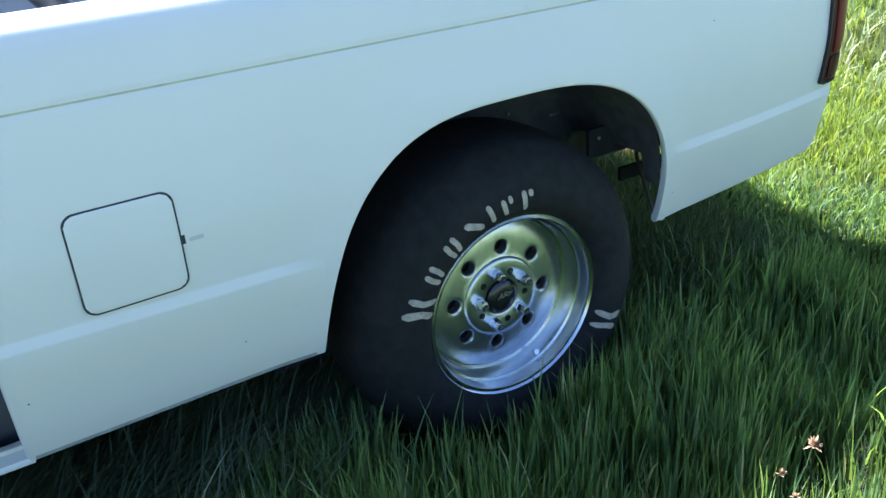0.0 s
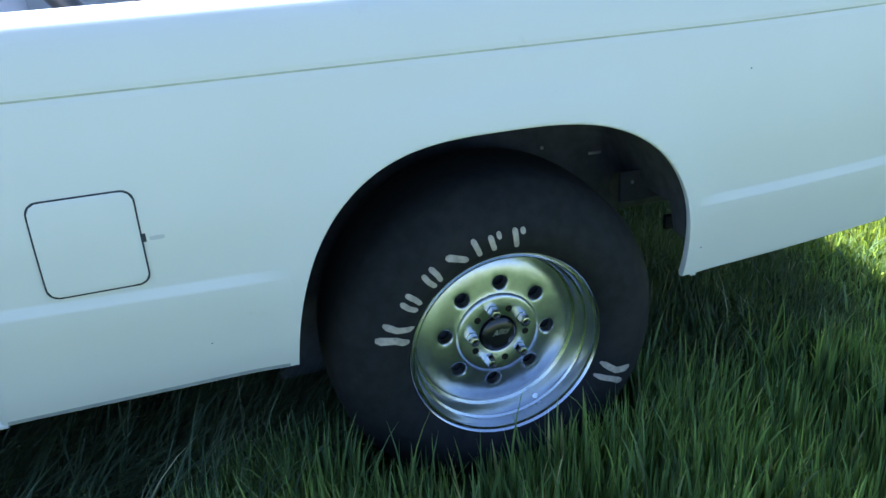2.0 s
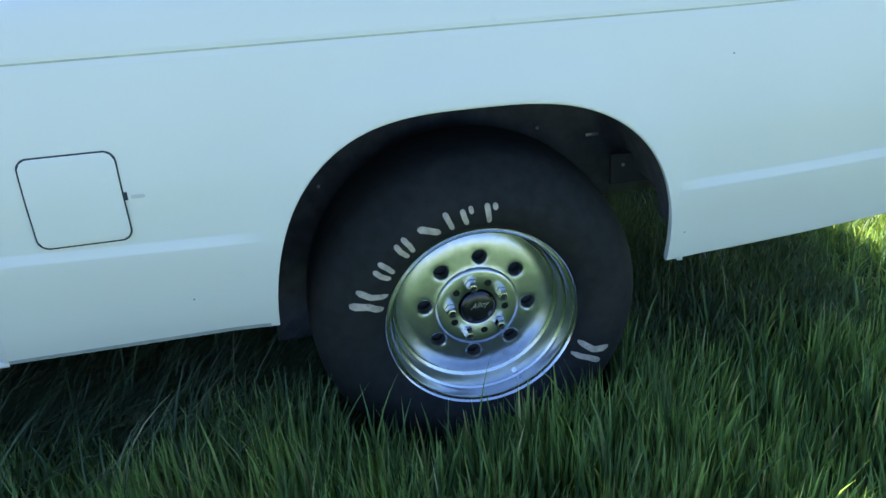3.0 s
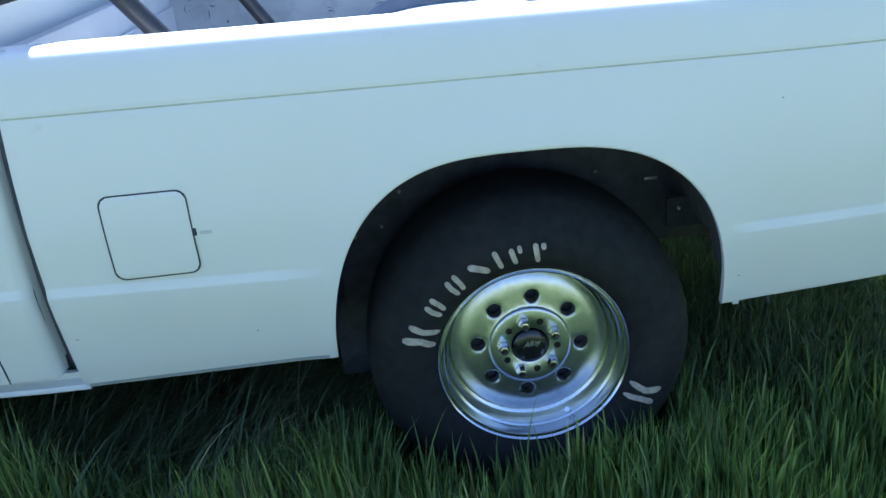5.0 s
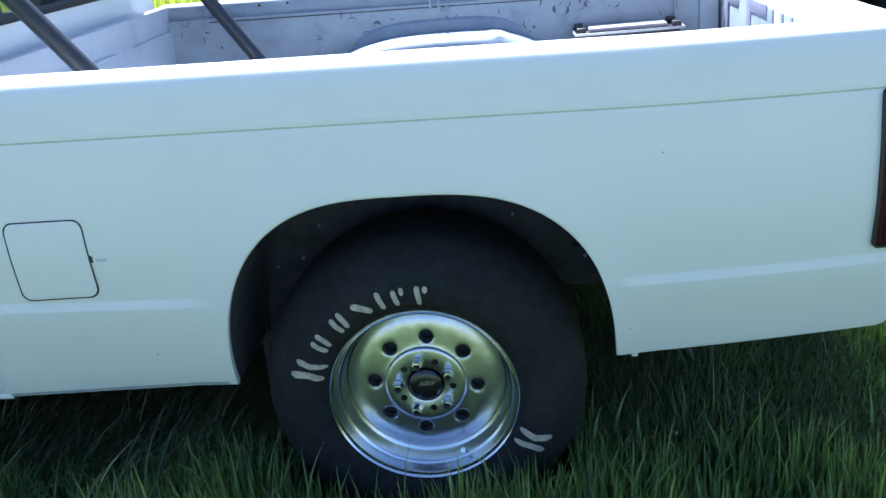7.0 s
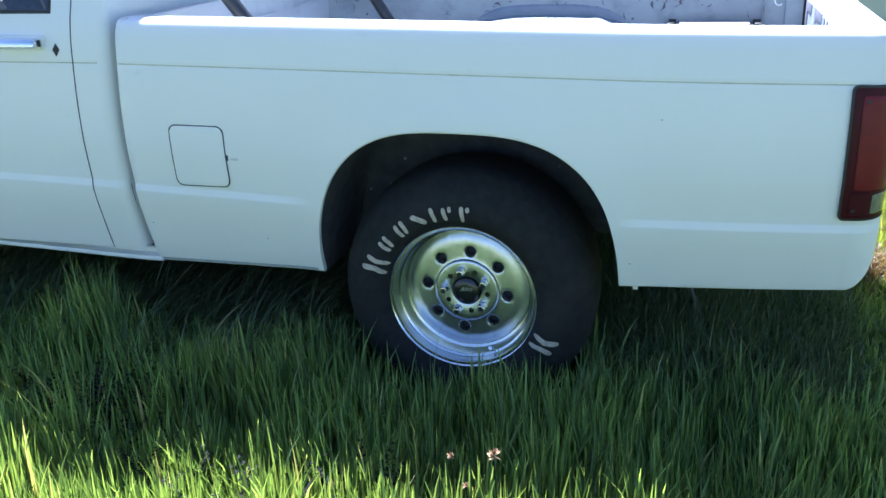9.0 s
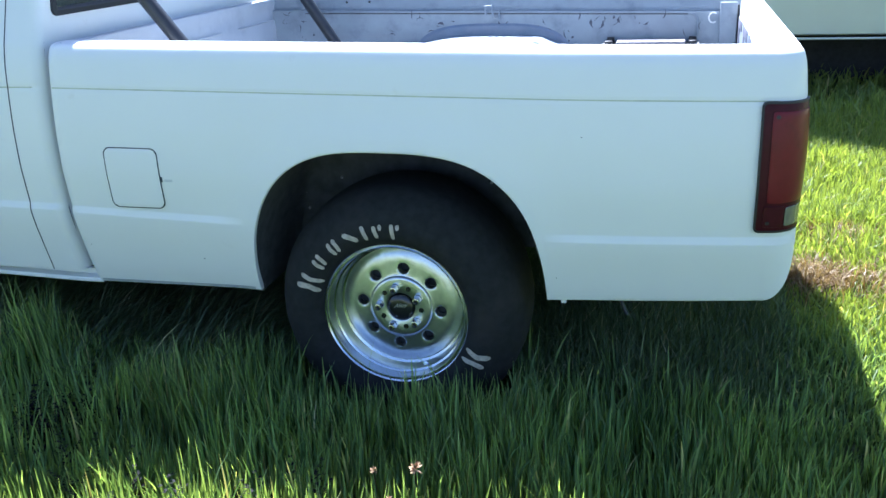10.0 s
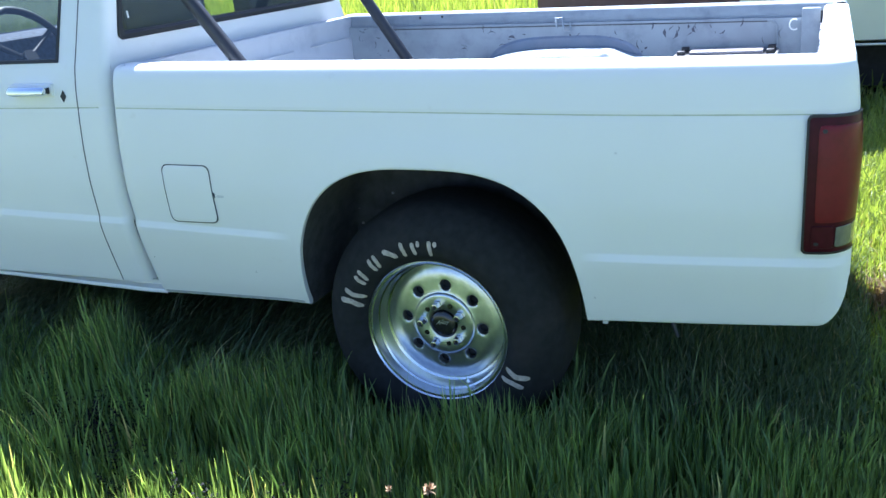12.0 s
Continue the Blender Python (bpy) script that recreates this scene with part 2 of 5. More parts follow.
def tube(bm, points, radius, n=12, caps=True):
    """A round tube along points."""
    pts = [Vector(p) for p in points]
    rings = []
    ref = Vector((0.13, 0.97, 0.2))
    for i, p in enumerate(pts):
        d = (pts[min(i + 1, len(pts) - 1)] - pts[max(i - 1, 0)]).normalized()
        a = d.cross(ref).normalized()
        b = d.cross(a)
        rings.append([bm.verts.new(p + radius * (math.cos(t) * a + math.sin(t) * b)) for t in np.linspace(0, 2 * math.pi, n, endpoint=False)])
    for p, q in zip(rings, rings[1:]):
        for k in range(n):
            bm.faces.new((p[k], p[(k + 1) % n], q[(k + 1) % n], q[k]))
    if caps:
        bm.faces.new(rings[0])
        bm.faces.new(rings[-1])
    return bm


def mirrored(bm):
    """The same shape on the truck's other side."""
    for v in bm.verts:
        v.co.y = WIDTH - v.co.y
    bmesh.ops.reverse_faces(bm, faces=bm.faces[:])
    return bm


# ---- the ground ----
def ground_height(x, y):
    """Uneven turf with a shallow dip beside the tail, added to shift the shadow edge."""
    dip = 0.085 * math.exp(-((x - 0.95) / 0.45) ** 2 - ((y + 0.70) / 0.40) ** 2)
    return 0.018 * math.sin(1.7 * x + 0.6 * y) + 0.014 * math.sin(2.3 * y - 0.8 * x) - dip


bm = bmesh.new()
xs = sorted({*np.round(np.linspace(-4, 6, 51), 3), *np.round(np.geomspace(6, 2500, 22), 2), *-np.round(np.geomspace(4, 2500, 22), 2)})
ys = sorted({*np.round(np.linspace(-4, 12, 65), 3), *np.round(np.geomspace(12, 2500, 20), 2), *-np.round(np.geomspace(4, 2500, 22), 2)})
grid_faces(bm, [[(x, y, ground_height(x, y) if max(abs(x), abs(y)) < 14 else 0.0) for y in ys] for x in xs])
tagged(part("ground", bm, SOIL, None), "dark turf soil of a grassy field under the truck", "ground", kind="structure")

# ---- the truck's side, as a surface ----
WIDTH = 1.62
CORNER_X, CORNER_R = 0.972, 0.082
SIDE_Z = [0.340, 0.365, 0.41, 0.49, 0.56, 0.63, 0.74, 0.86, 0.97, 1.03, 1.062, 1.083, 1.0915, 1.095]
SIDE_Y = [0.080, 0.070, 0.050, 0.026, 0.0085, -0.002, -0.012, -0.009, 0.003, 0.0120, 0.0190, 0.0290, 0.0370, 0.052]
LEVELS = sorted({*SIDE_Z[1:], *np.round(np.linspace(0.37, 1.05, 69), 4), *np.round(np.linspace(0.555, 0.665, 45), 4), *np.round(np.linspace(0.964, 0.986, 23), 4)})
ARCH_W, ARCH_TOP, ARCH_BASE = 0.4285, 0.820, 0.30
TAPER = 0.045


def eased(z, zs, ys_):
    """A profile without kinks below its rolled top."""
    if z > 1.05:
        return float(np.interp(z, zs, ys_))
    span = min(0.04, max(0.004, 1.06 - z), max(0.004, z - zs[0]))
    taps = np.linspace(-1, 1, 9)
    weight = 1 - taps ** 2 * 0.9
    return float(np.sum(np.interp(z + taps * span, zs, ys_) * weight) / weight.sum())


def press_lines(level, fade=1.0, x=0.0):
    """The body crease and the fine groove below the rail, added to a plain profile."""
    # the crease rises slightly towards the cab and lies lower behind the wheel
    at = level - float(np.interp(x, [-2.05, -1.0, -0.45, 0.45], [0.0352, 0.0121, -0.0070, -0.0165]))
    crease = float(np.interp(at, [0.50, 0.588, 0.597, 0.617, 0.73], [0.0, -0.0042, -0.0042, 0.0032, 0.0])) * fade
    groove = float(np.interp(level, [0.9650, 0.9738, 0.9785, 0.9860], [0.0, 0.0013, 0.0013, 0.0]))
    return crease + groove


def flare(x, z):
    """The skin swells a little towards the wheel opening."""
    q = ((abs(x) / ARCH_W) ** 2.9 + (max(0.0, z - ARCH_BASE) / (ARCH_TOP - ARCH_BASE)) ** 2.6) ** (1 / 2.7)
    return -0.007 * math.exp(-(((q - 1) * 0.42) / 0.06) ** 2)


def side_depth(level, x=-0.7, ridge=True):
    """How far the skin lies behind the truck's widest line."""
    fade = min(1.0, max(0.0, (abs(x) - 0.425) / (0.07 if x < 0 else 0.045)))
    return eased(level, SIDE_Z, SIDE_Y) + (press_lines(level, fade, x) if ridge else 0.0) + flare(x, level)


def level_z(level, x):
    """The upper lines fall slightly towards the tail."""
    w = min(1.0, max(0.0, (level - 0.62) / 0.35))
    return level - 0.0175 * w * (min(x, 1.05) + 0.98)


def drawn_in(x):
    """The side draws in towards the tail."""
    return TAPER * max(0.0, (min(x, CORNER_X) - 0.43) / (CORNER_X - 0.43)) ** 1.6


def plan(u):
    """Along the side, then round the rear corner: x, y and the outward normal."""
    if u <= CORNER_X:
        return u, drawn_in(u), 0.0, -1.0
    a = min((u - CORNER_X) / CORNER_R, math.pi / 2)
    rest = u - CORNER_X - CORNER_R * a
    return CORNER_X + CORNER_R * math.sin(a), drawn_in(u) + CORNER_R * (1 - math.cos(a)) + rest, math.sin(a), -math.cos(a)


def skin(u, level, out=0.0, ridge=True):
    """A point of the near side's skin, out metres proud of it."""
    x, y, nx, ny = plan(u)
    d = side_depth(level, x, ridge) - out
    tuck = float(np.interp(level, [0.60, 0.95], [0.05, 0.6]))
    return Vector((x - nx * d * tuck, y - ny * d, level_z(level, x)))


def bottom_line(x):
    if x < 0:
        return 0.357 + 0.012 * (x + 0.98)
    z = 0.392 + 0.026 * (x - 0.43)
    if x > 0.985:
        z += 0.13 * (1 - math.sqrt(max(0.0, 1 - ((x - 0.985) / 0.066) ** 2)))
    return z


def arch_line(x):
    """Height of the wheel opening's edge at x, or None outside it."""
    if abs(x) >= ARCH_W:
        return None
    p, q = (3.1, 2.35) if x < 0 else (3.0, 2.8)
    return max(bottom_line(x), ARCH_BASE + (ARCH_TOP - ARCH_BASE) * (1 - (abs(x) / ARCH_W) ** p) ** (1 / q))


def side_columns():
    inner = [ARCH_W * math.copysign(1 - (1 - abs(s)) ** 2.2, s) for s in np.linspace(-1, 1, 97)]
    left = list(np.linspace(-0.98, -ARCH_W - 0.001, 24))
    right = list(np.linspace(ARCH_W + 0.001, CORNER_X, 24))
    bend = list(CORNER_X + np.linspace(0.004, CORNER_R * math.pi / 2 + 0.075, 22))
    return left + inner + right + bend


def edge_level(u):
    x = plan(u)[0]
    a = arch_line(x)
    return a if a is not None else bottom_line(x)


def bed_side_mesh():
    """Outer skin with the wheel opening, rolled lower edge, rail and inner wall; it draws in towards the tail."""
    bm = bmesh.new()
    rows = []
    for n, u in enumerate([-0.98, -0.98, -0.98] + side_columns()):
        # the front edge is rolled inwards
        back_x_, in_y = ((0.006, 0.07), (0.006, 0.014), (0.0035, 0.004))[n] if n < 3 else (0.0, 0.0)
        x = plan(u)[0]
        low = edge_level(u)
        row = []
        first = skin(u, low)
        nx, ny = plan(u)[2:]
        for back, up in ((0.016, 0.010), (0.014, 0.002), (0.006, 0.0), (0.0015, 0.002)):
            row.append(first + Vector((-nx * back, -ny * back, up)))
        for lv in LEVELS:
            row.append(skin(u, max(lv, low + 0.004)))
        top = skin(u, LEVELS[-1])
        if u <= CORNER_X:
            foot = max(arch_line(x) + 0.02 if abs(x) < ARCH_W else 0.0, 0.60) - top.z
            for y, dz in ((0.060, 0.0025), (0.075, 0.003), (0.112, 0.002), (0.122, -0.002), (0.127, -0.010), (0.127, -0.048), (0.150, -0.050), (0.150, foot)):
                row.append(Vector((x, max(y, 0.150) if dz == foot and drawn_in(x) < 0.022 else y + drawn_in(x), top.z + dz)))
        else:
            for y, dz in ((0.060, 0.0025), (0.075, 0.003), (0.112, 0.002), (0.122, -0.002), (0.127, -0.010), (0.127, -0.048), (0.150, -0.050), (0.150, -0.48)):
                f = (y - 0.052) / (0.150 - 0.052)
                q = top.lerp(Vector((min(x, 0.985), max(0.150 + drawn_in(x), top.y + 0.02), top.z)), f)
                row.append(Vector((q.x, q.y, top.z + dz)))
        rows.append([p + Vector((-back_x_, in_y if k < len(LEVELS) + 5 else 0.0, -in_y * 0.6 if len(LEVELS) - 2 < k else 0.0)) for k, p in enumerate(row)])
    return grid_faces(bm, rows)


truck = empty("pickup_truck")
tagged(truck, "white compact pickup truck with drag tyres, parked in tall grass", "pickup truck")
part("bed_side", bed_side_mesh(), PAINT, truck, "white bed side with wheel opening and crease", angle=60)
TAPER = 0.0
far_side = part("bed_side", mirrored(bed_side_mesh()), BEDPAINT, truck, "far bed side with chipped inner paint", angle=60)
TAPER = 0.045


def skin_patch(u0, u1, z0, z1, out, radius=0.0, nu=14, nz=14, depth=0.004, ridge=False):
    """A plate that follows the skin, with rounded corners and a rim going back into it."""
    bm = bmesh.new()
    rings = []
    cu, cz = (u0 + u1) / 2, (z0 + z1) / 2
    hu, hz = (u1 - u0) / 2, (z1 - z0) / 2
    n = 64
    outline = []
    for k in range(n):
        a = 2 * math.pi * k / n
        c, s = math.cos(a), math.sin(a)
        m = max(abs(c) / 1.0, abs(s) / 1.0)
        pu, pz = c / m * hu, s / m * hz
        ex, ez = max(0.0, abs(pu) - (hu - radius)), max(0.0, abs(pz) - (hz - radius))
        d = math.hypot(ex, ez)
        if radius and ex > 0 and ez > 0 and d > radius:
            pu = math.copysign(hu - radius + ex * radius / d, pu)
            pz = math.copysign(hz - radius + ez * radius / d, pz)
        outline.append((pu, pz))
    for f in (1.0, 0.97, 0.85, 0.7, 0.5, 0.3, 0.12):
        rings.append([skin(cu + pu * f, cz + pz * f, out - (0.001 if f == 1.0 else 0), ridge) for pu, pz in outline])
    back = [skin(cu + pu, cz + pz, out - depth, ridge) for pu, pz in outline]
    rings.insert(0, back)
    vs = [[bm.verts.new(p) for p in r] for r in rings]
    for p, q in zip(vs, vs[1:]):
        for k in range(n):
            bm.faces.new((p[k], p[(k + 1) % n], q[(k + 1) % n], q[k]))
    bm.faces.new(vs[-1])
    return bm


def skin_ring(u0, u1, z0, z1, width, out, radius, depth=0.003):
    """A rounded frame on the skin."""
    bm = bmesh.new()
    cu, cz, hu, hz = (u0 + u1) / 2, (z0 + z1) / 2, (u1 - u0) / 2, (z1 - z0) / 2
    loops = []
    for grow, o in ((0.0, out - depth), (0.0, out), (-width, out), (-width, out - depth)):
        a, b, r = hu + grow, hz + grow, max(0.001, radius + grow)
        loop = []
        for qx, qz, start in ((1, 1, 0), (-1, 1, 90), (-1, -1, 180), (1, -1, 270)):
            for k in range(9):
                t = radians(start + 90 * k / 8)
                loop.append(skin(cu + qx * (a - r) + r * math.cos(t), cz + qz * (b - r) + r * math.sin(t), o, False))
            nxt = {0: (-1, 1), 90: (-1, -1), 180: (1, -1), 270: (1, 1)}[start]
            p0 = (cu + qx * (a - r) + r * math.cos(radians(start + 90)), cz + qz * (b - r) + r * math.sin(radians(start + 90)))
            p1 = (cu + nxt[0] * (a - r) + r * math.cos(radians(start + 90)), cz + nxt[1] * (b - r) + r * math.sin(radians(start + 90)))
            for k in range(1, 10):
                f = k / 10
                loop.append(skin(p0[0] + (p1[0] - p0[0]) * f, p0[1] + (p1[1] - p0[1]) * f, o, False))
        loops.append([bm.verts.new(p) for p in loop])
    n = len(loops[0])
    for p, q in zip(loops, loops[1:]):
        for k in range(n):
            bm.faces.new((p[k], p[(k + 1) % n], q[(k + 1) % n], q[k]))
    return bm


# fuel flap with its dark gap and the small latch notch
fuel = part("fuel_door", skin_patch(-0.8335, -0.6675, 0.6335, 0.8105, 0.0022, 0.020, depth=0.0035), PAINT, truck, "square fuel flap with rounded corners")
part("gap", skin_ring(-0.8365, -0.6645, 0.6305, 0.8135, 0.0046, 0.0012, 0.022, 0.002), SEAM, fuel, "dark gap round the flap")
bm = bmesh.new()
box(bm, (-0.6655, -0.0115, 0.712), (-0.6590, -0.0085, 0.728), 0.001)
part("latch_notch", bm, SEAM, fuel, "small dark latch notch")
# Flat dull smudge, colour only, beside the flap.
part("smudge_patch", skin_patch(-0.654, -0.628, 0.7145, 0.7225, 0.0003, 0.004, depth=0.001), SMUDGE, truck, "flat dull smudge beside the flap")
# grey strip painting the shaded recess above the folded lower edge
for x0, x1 in ((-0.972, -0.445),):
    bm = bmesh.new()
    rows = []
    for x in np.linspace(x0, x1, 24):
        z = bottom_line(x) + 0.0095
        rows.append([skin(x, z - 0.0044, 0.0004), skin(x, z, 0.0009), skin(x, z + 0.0044, 0.0004)])
    part("hem_shade_strip", grid_faces(bm, rows), HEM, truck, "grey strip for the shaded recess above the folded lower edge")
# thin dull yellow stripe in the groove below the rail
bm = bmesh.new()
rows = []
for u in np.linspace(-0.978, CORNER_X + 0.04, 60):
    rows.append([skin(u, 0.9746, -0.0004), skin(u, 0.9749, 0.0006), skin(u, 0.9779, 0.0006), skin(u, 0.9782, -0.0004)])
part("groove_stripe", grid_faces(bm, rows), STRIPE, truck, "thin dull yellow stripe in the groove")
# drain nub and tiny stone chips
bm = bmesh.new()
box(bm, (0.462, 0.072, 0.378), (0.476, 0.084, 0.393), 0.002)
part("drain_nub", bm, PAINT, truck)
for u, z in ((-0.447, 0.580), (-0.585, 0.470), (0.62, 0.560), (0.455, 0.470), (-0.955, 0.500), (0.52, 0.88)):
    part("stone_chip", skin_patch(u - 0.0016, u + 0.0016, z - 0.0014, z + 0.0014, 0.0005, 0.001, depth=0.001), CHIP, truck)

# tail lamp wrapped round the corner
U_END = CORNER_X + CORNER_R * math.pi / 2 + 0.012
lamp = part("tail_lamp", skin_patch(0.945, U_END, 0.620, 0.972, 0.006, 0.010, depth=0.016), LENS_DARK, truck, "tall dark red tail lamp with black rim")
part("rim", skin_ring(0.942, U_END + 0.004, 0.616, 0.977, 0.0055, 0.0085, 0.014, 0.016), GASKET, lamp, "black rubber rim")
part("red_lens", skin_patch(0.968, U_END - 0.010, 0.703, 0.952, 0.009, 0.008, depth=0.006), LENS_RED, lamp, "faded red lens")
part("lower_lens", skin_patch(0.962, 1.012, 0.632, 0.694, 0.009, 0.006, depth=0.006), LENS_DARK, lamp)
part("reverse_lens", skin_patch(1.015, U_END - 0.012, 0.634, 0.690, 0.0098, 0.006, depth=0.007), LENS_WHITE, lamp, "clear reversing lens")
for u, z in ((0.980, 0.938), (0.974, 0.645)):
    part("screw", skin_patch(u - 0.005, u + 0.005, z - 0.005, z + 0.005, 0.011, 0.0048, depth=0.004), GASKET, lamp)

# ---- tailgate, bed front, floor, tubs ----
bm = bmesh.new()
box(bm, (0.958, 0.200, 0.50), (1.040, WIDTH - 0.160, 1.056), 0.012)
gate = part("tailgate", bm, PAINT, truck, "closed white tailgate")
for y0 in (0.30, 0.84):
    bm = bmesh.new()
    box(bm, (0.953, y0, 0.66), (0.962, y0 + 0.48, 1.00), 0.004)
    part("inner_panel", bm, BEDPAINT, gate, "scuffed pressed inner panel, shade put into its tone")
# Grey bars painting the shadows of pressed shapes on the inner face.
for y0, y1, z0, z1 in ((1.335, 1.385, 0.80, 1.000), (1.20, 1.335, 0.965, 1.000), (1.055, 1.105, 0.80, 1.005), (0.89, 1.055, 0.968, 1.005), (0.735, 0.755, 0.95, 1.000), (0.655, 0.675, 0.95, 1.000)):
    bm = bmesh.new()
    box(bm, (0.9505, y0, z0), (0.9545, y1, z1), 0.001)
    part("shade_bar", bm, PRESSING_SHADE, gate, "grey bar for the shadow of a pressed shape")
bm = bmesh.new()
box(bm, (0.842, 0.172, 0.60), (0.926, 0.210, 1.022), 0.012)
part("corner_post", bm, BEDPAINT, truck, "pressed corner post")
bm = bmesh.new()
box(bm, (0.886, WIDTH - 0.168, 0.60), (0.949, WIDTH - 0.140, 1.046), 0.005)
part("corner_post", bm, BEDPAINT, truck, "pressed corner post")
for y0 in (0.198, WIDTH - 0.156):
    bm = bmesh.new()
    box(bm, (0.944, y0 - 0.008, 0.62), (0.9555, y0 + 0.008, 1.035), 0.002)
    part("tailgate_seal", bm, GASKET, truck, "dark gap strip beside the tailgate")
bm = bmesh.new()
rows = []
for y in np.linspace(0.05, WIDTH - 0.05, 40):
    rows.append([Vector((x, y, z)) for x, z in ((-0.952, 0.60), (-0.952, 0.80), (-0.944, 0.815), (-0.944, 1.0), (-0.952, 1.015), (-0.952, 1.060), (-0.947, 1.076), (-0.950, 1.092), (-0.960, 1.097), (-0.975, 1.095), (-0.981, 1.085), (-0.981, 0.42))])
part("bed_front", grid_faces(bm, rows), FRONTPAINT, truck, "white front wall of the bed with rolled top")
for y0, y1 in ((0.20, 0.98), (1.12, 1.46)):
    bm = bmesh.new()
    rows = [[Vector((-0.945, y, 1.0055)), Vector((-0.9405, y, 1.0080)), Vector((-0.9405, y, 1.0100)), Vector((-0.945, y, 1.0125))] for y in np.linspace(y0, y1, 12)]
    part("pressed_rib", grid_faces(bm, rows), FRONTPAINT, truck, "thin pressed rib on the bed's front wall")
floor_y = [*np.linspace(0.10, 0.365, 18), *np.linspace(0.372, WIDTH - 0.372, 80), *np.linspace(WIDTH - 0.365, WIDTH - 0.10, 18)]
floor_x = [-0.96, -0.447, 0.447, 0.99]
bm = bmesh.new()
grid_faces(bm, [[Vector((x, y, 0.600 + (0.010 if (y / 0.09) % 1 < 0.55 else 0.0))) for x in floor_x] for y in floor_y],
           lambda i, j: not (j == 1 and (floor_y[i] < 0.365 or floor_y[i + 1] > WIDTH - 0.365)))
part("bed_floor", bm, BEDPAINT, truck, "ribbed bed floor")
bm = bmesh.new()
box(bm, (-0.96, 0.37, 0.560), (0.99, WIDTH - 0.37, 0.585))
for y0, y1 in ((0.10, 0.366), (WIDTH - 0.366, WIDTH - 0.10)):
    box(bm, (-0.96, y0, 0.560), (-0.45, y1, 0.585))
    box(bm, (0.45, y0, 0.560), (0.99, y1, 0.585))
part("bed_underside", bm, UNDER, truck, "black underside of the bed")


def tub_mesh(grow, y0, y1):
    """Half barrel over the wheel: from the side wall to its inner face."""
    bm = bmesh.new()
    rows = []
    for t in np.linspace(0, math.pi, 49):
        c, s = math.cos(t), math.sin(t)
        x = (0.445 + grow) * math.copysign(abs(c) ** 0.75, c)
        z = 0.56 + (0.374 + grow) * s ** 0.48
        r = 0.035
        rows.append([Vector((x, y0, z)), Vector((x, y1 - r, z))]
                    + [Vector((x * (1 - r / 0.37 * (1 - math.cos(a))), y1 - r + r * math.sin(a), 0.56 + (z - 0.56) * (1 - r / 0.345 * (1 - math.cos(a))))) for a in np.linspace(0.3, math.pi / 2, 5)]
                    + [Vector((x * 0.5, y1 + 0.002, 0.56 + (z - 0.56) * 0.6)), Vector((0, y1 + 0.002, 0.6))])
    # a small bump near the rear end of the flat top
    for row in rows:
        for p in row[:3]:
            p.z += 0.009 * math.exp(-((p.x - 0.205) / 0.035) ** 2)
    return grid_faces(bm, rows)


def wheelhouse_mesh():
    """Liner that follows the wheel opening inwards, open below."""
    bm = bmesh.new()
    rows = []
    for s in np.linspace(-1, 1, 61):
        x = (0.4265 if s < 0 else 0.421) * math.copysign(1 - (1 - abs(s)) ** 2.0, s)
        z = arch_line(x) + 0.010
        y0 = eased(z, SIDE_Z, SIDE_Y) + flare(x, z) + 0.022
        rows.append([Vector((x, y0, z)), Vector((x, 0.128 if x < 0.2 or z > 0.59 else 0.088, z + 0.002)), Vector((x, 0.30, z)), Vector((x * 0.99, 0.335, z - 0.012)), Vector((x * 0.985, 0.348, z - 0.04)), Vector((x * 0.98, 0.350, min(z, 0.46 + (z - 0.46) * 0.6))), Vector((x * 0.98, 0.350, min(z, 0.44)))])
    # open towards the bed's rear underside
    return grid_faces(bm, rows, lambda i, j: not (rows[i][0].x > 0.2 and rows[i][0].z < 0.575 and j >= 1))


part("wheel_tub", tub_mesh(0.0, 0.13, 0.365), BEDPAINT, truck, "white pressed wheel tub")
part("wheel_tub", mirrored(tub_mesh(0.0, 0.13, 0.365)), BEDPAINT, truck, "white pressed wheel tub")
for flip in (False, True):
    bm = wheelhouse_mesh()
    part("wheelhouse", mirrored(bm) if flip else bm, BLACK, truck, "black inside of the wheel housing")
# Added plates that hide the grass behind and keep the opening dark.
bm = bmesh.new()
box(bm, (-0.452, 0.085, 0.352), (-0.436, 0.37, 0.60), 0.003)
part("dark_front_plate", bm, BLACK, truck, "added black plate that keeps the wheel opening's front dark")
bm = bmesh.new()
box(bm, (-0.45, 0.352, 0.16), (-0.10, 0.364, 0.57), 0.003)
part("dark_inner_plate", bm, BLACK, truck, "added black plate that keeps the wheel housing dark inside")
bm = bmesh.new()
box(bm, (0.515, 0.276, 0.400), (0.76, 0.290, 0.436), 0.003)
part("body_brace", bm, UNDER, truck, "black brace behind the wheel")
bm = bmesh.new()
box(bm, (0.350, 0.201, 0.528), (0.72, 0.214, 0.600), 0.003)
part("mud_panel", bm, UNDER, truck, "black mud panel behind the wheel")
# Bright steel strips stand in for sunlight showing through gaps.
bm = bmesh.new()
box(bm, (0.340, 0.3435, 0.600), (0.372, 0.3465, 0.607), 0.0005)
part("light_gap_strip", bm, STEEL, truck, "small steel strip in place of light through a gap")
bm = bmesh.new()
tube(bm, [(-0.404, 0.3455, 0.570), (-0.392, 0.3435, 0.580), (-0.378, 0.3455, 0.587)], 0.0022, 6)
part("light_gap_strip", bm, STEEL, truck, "thin bent steel strip in place of a sunlit slit")
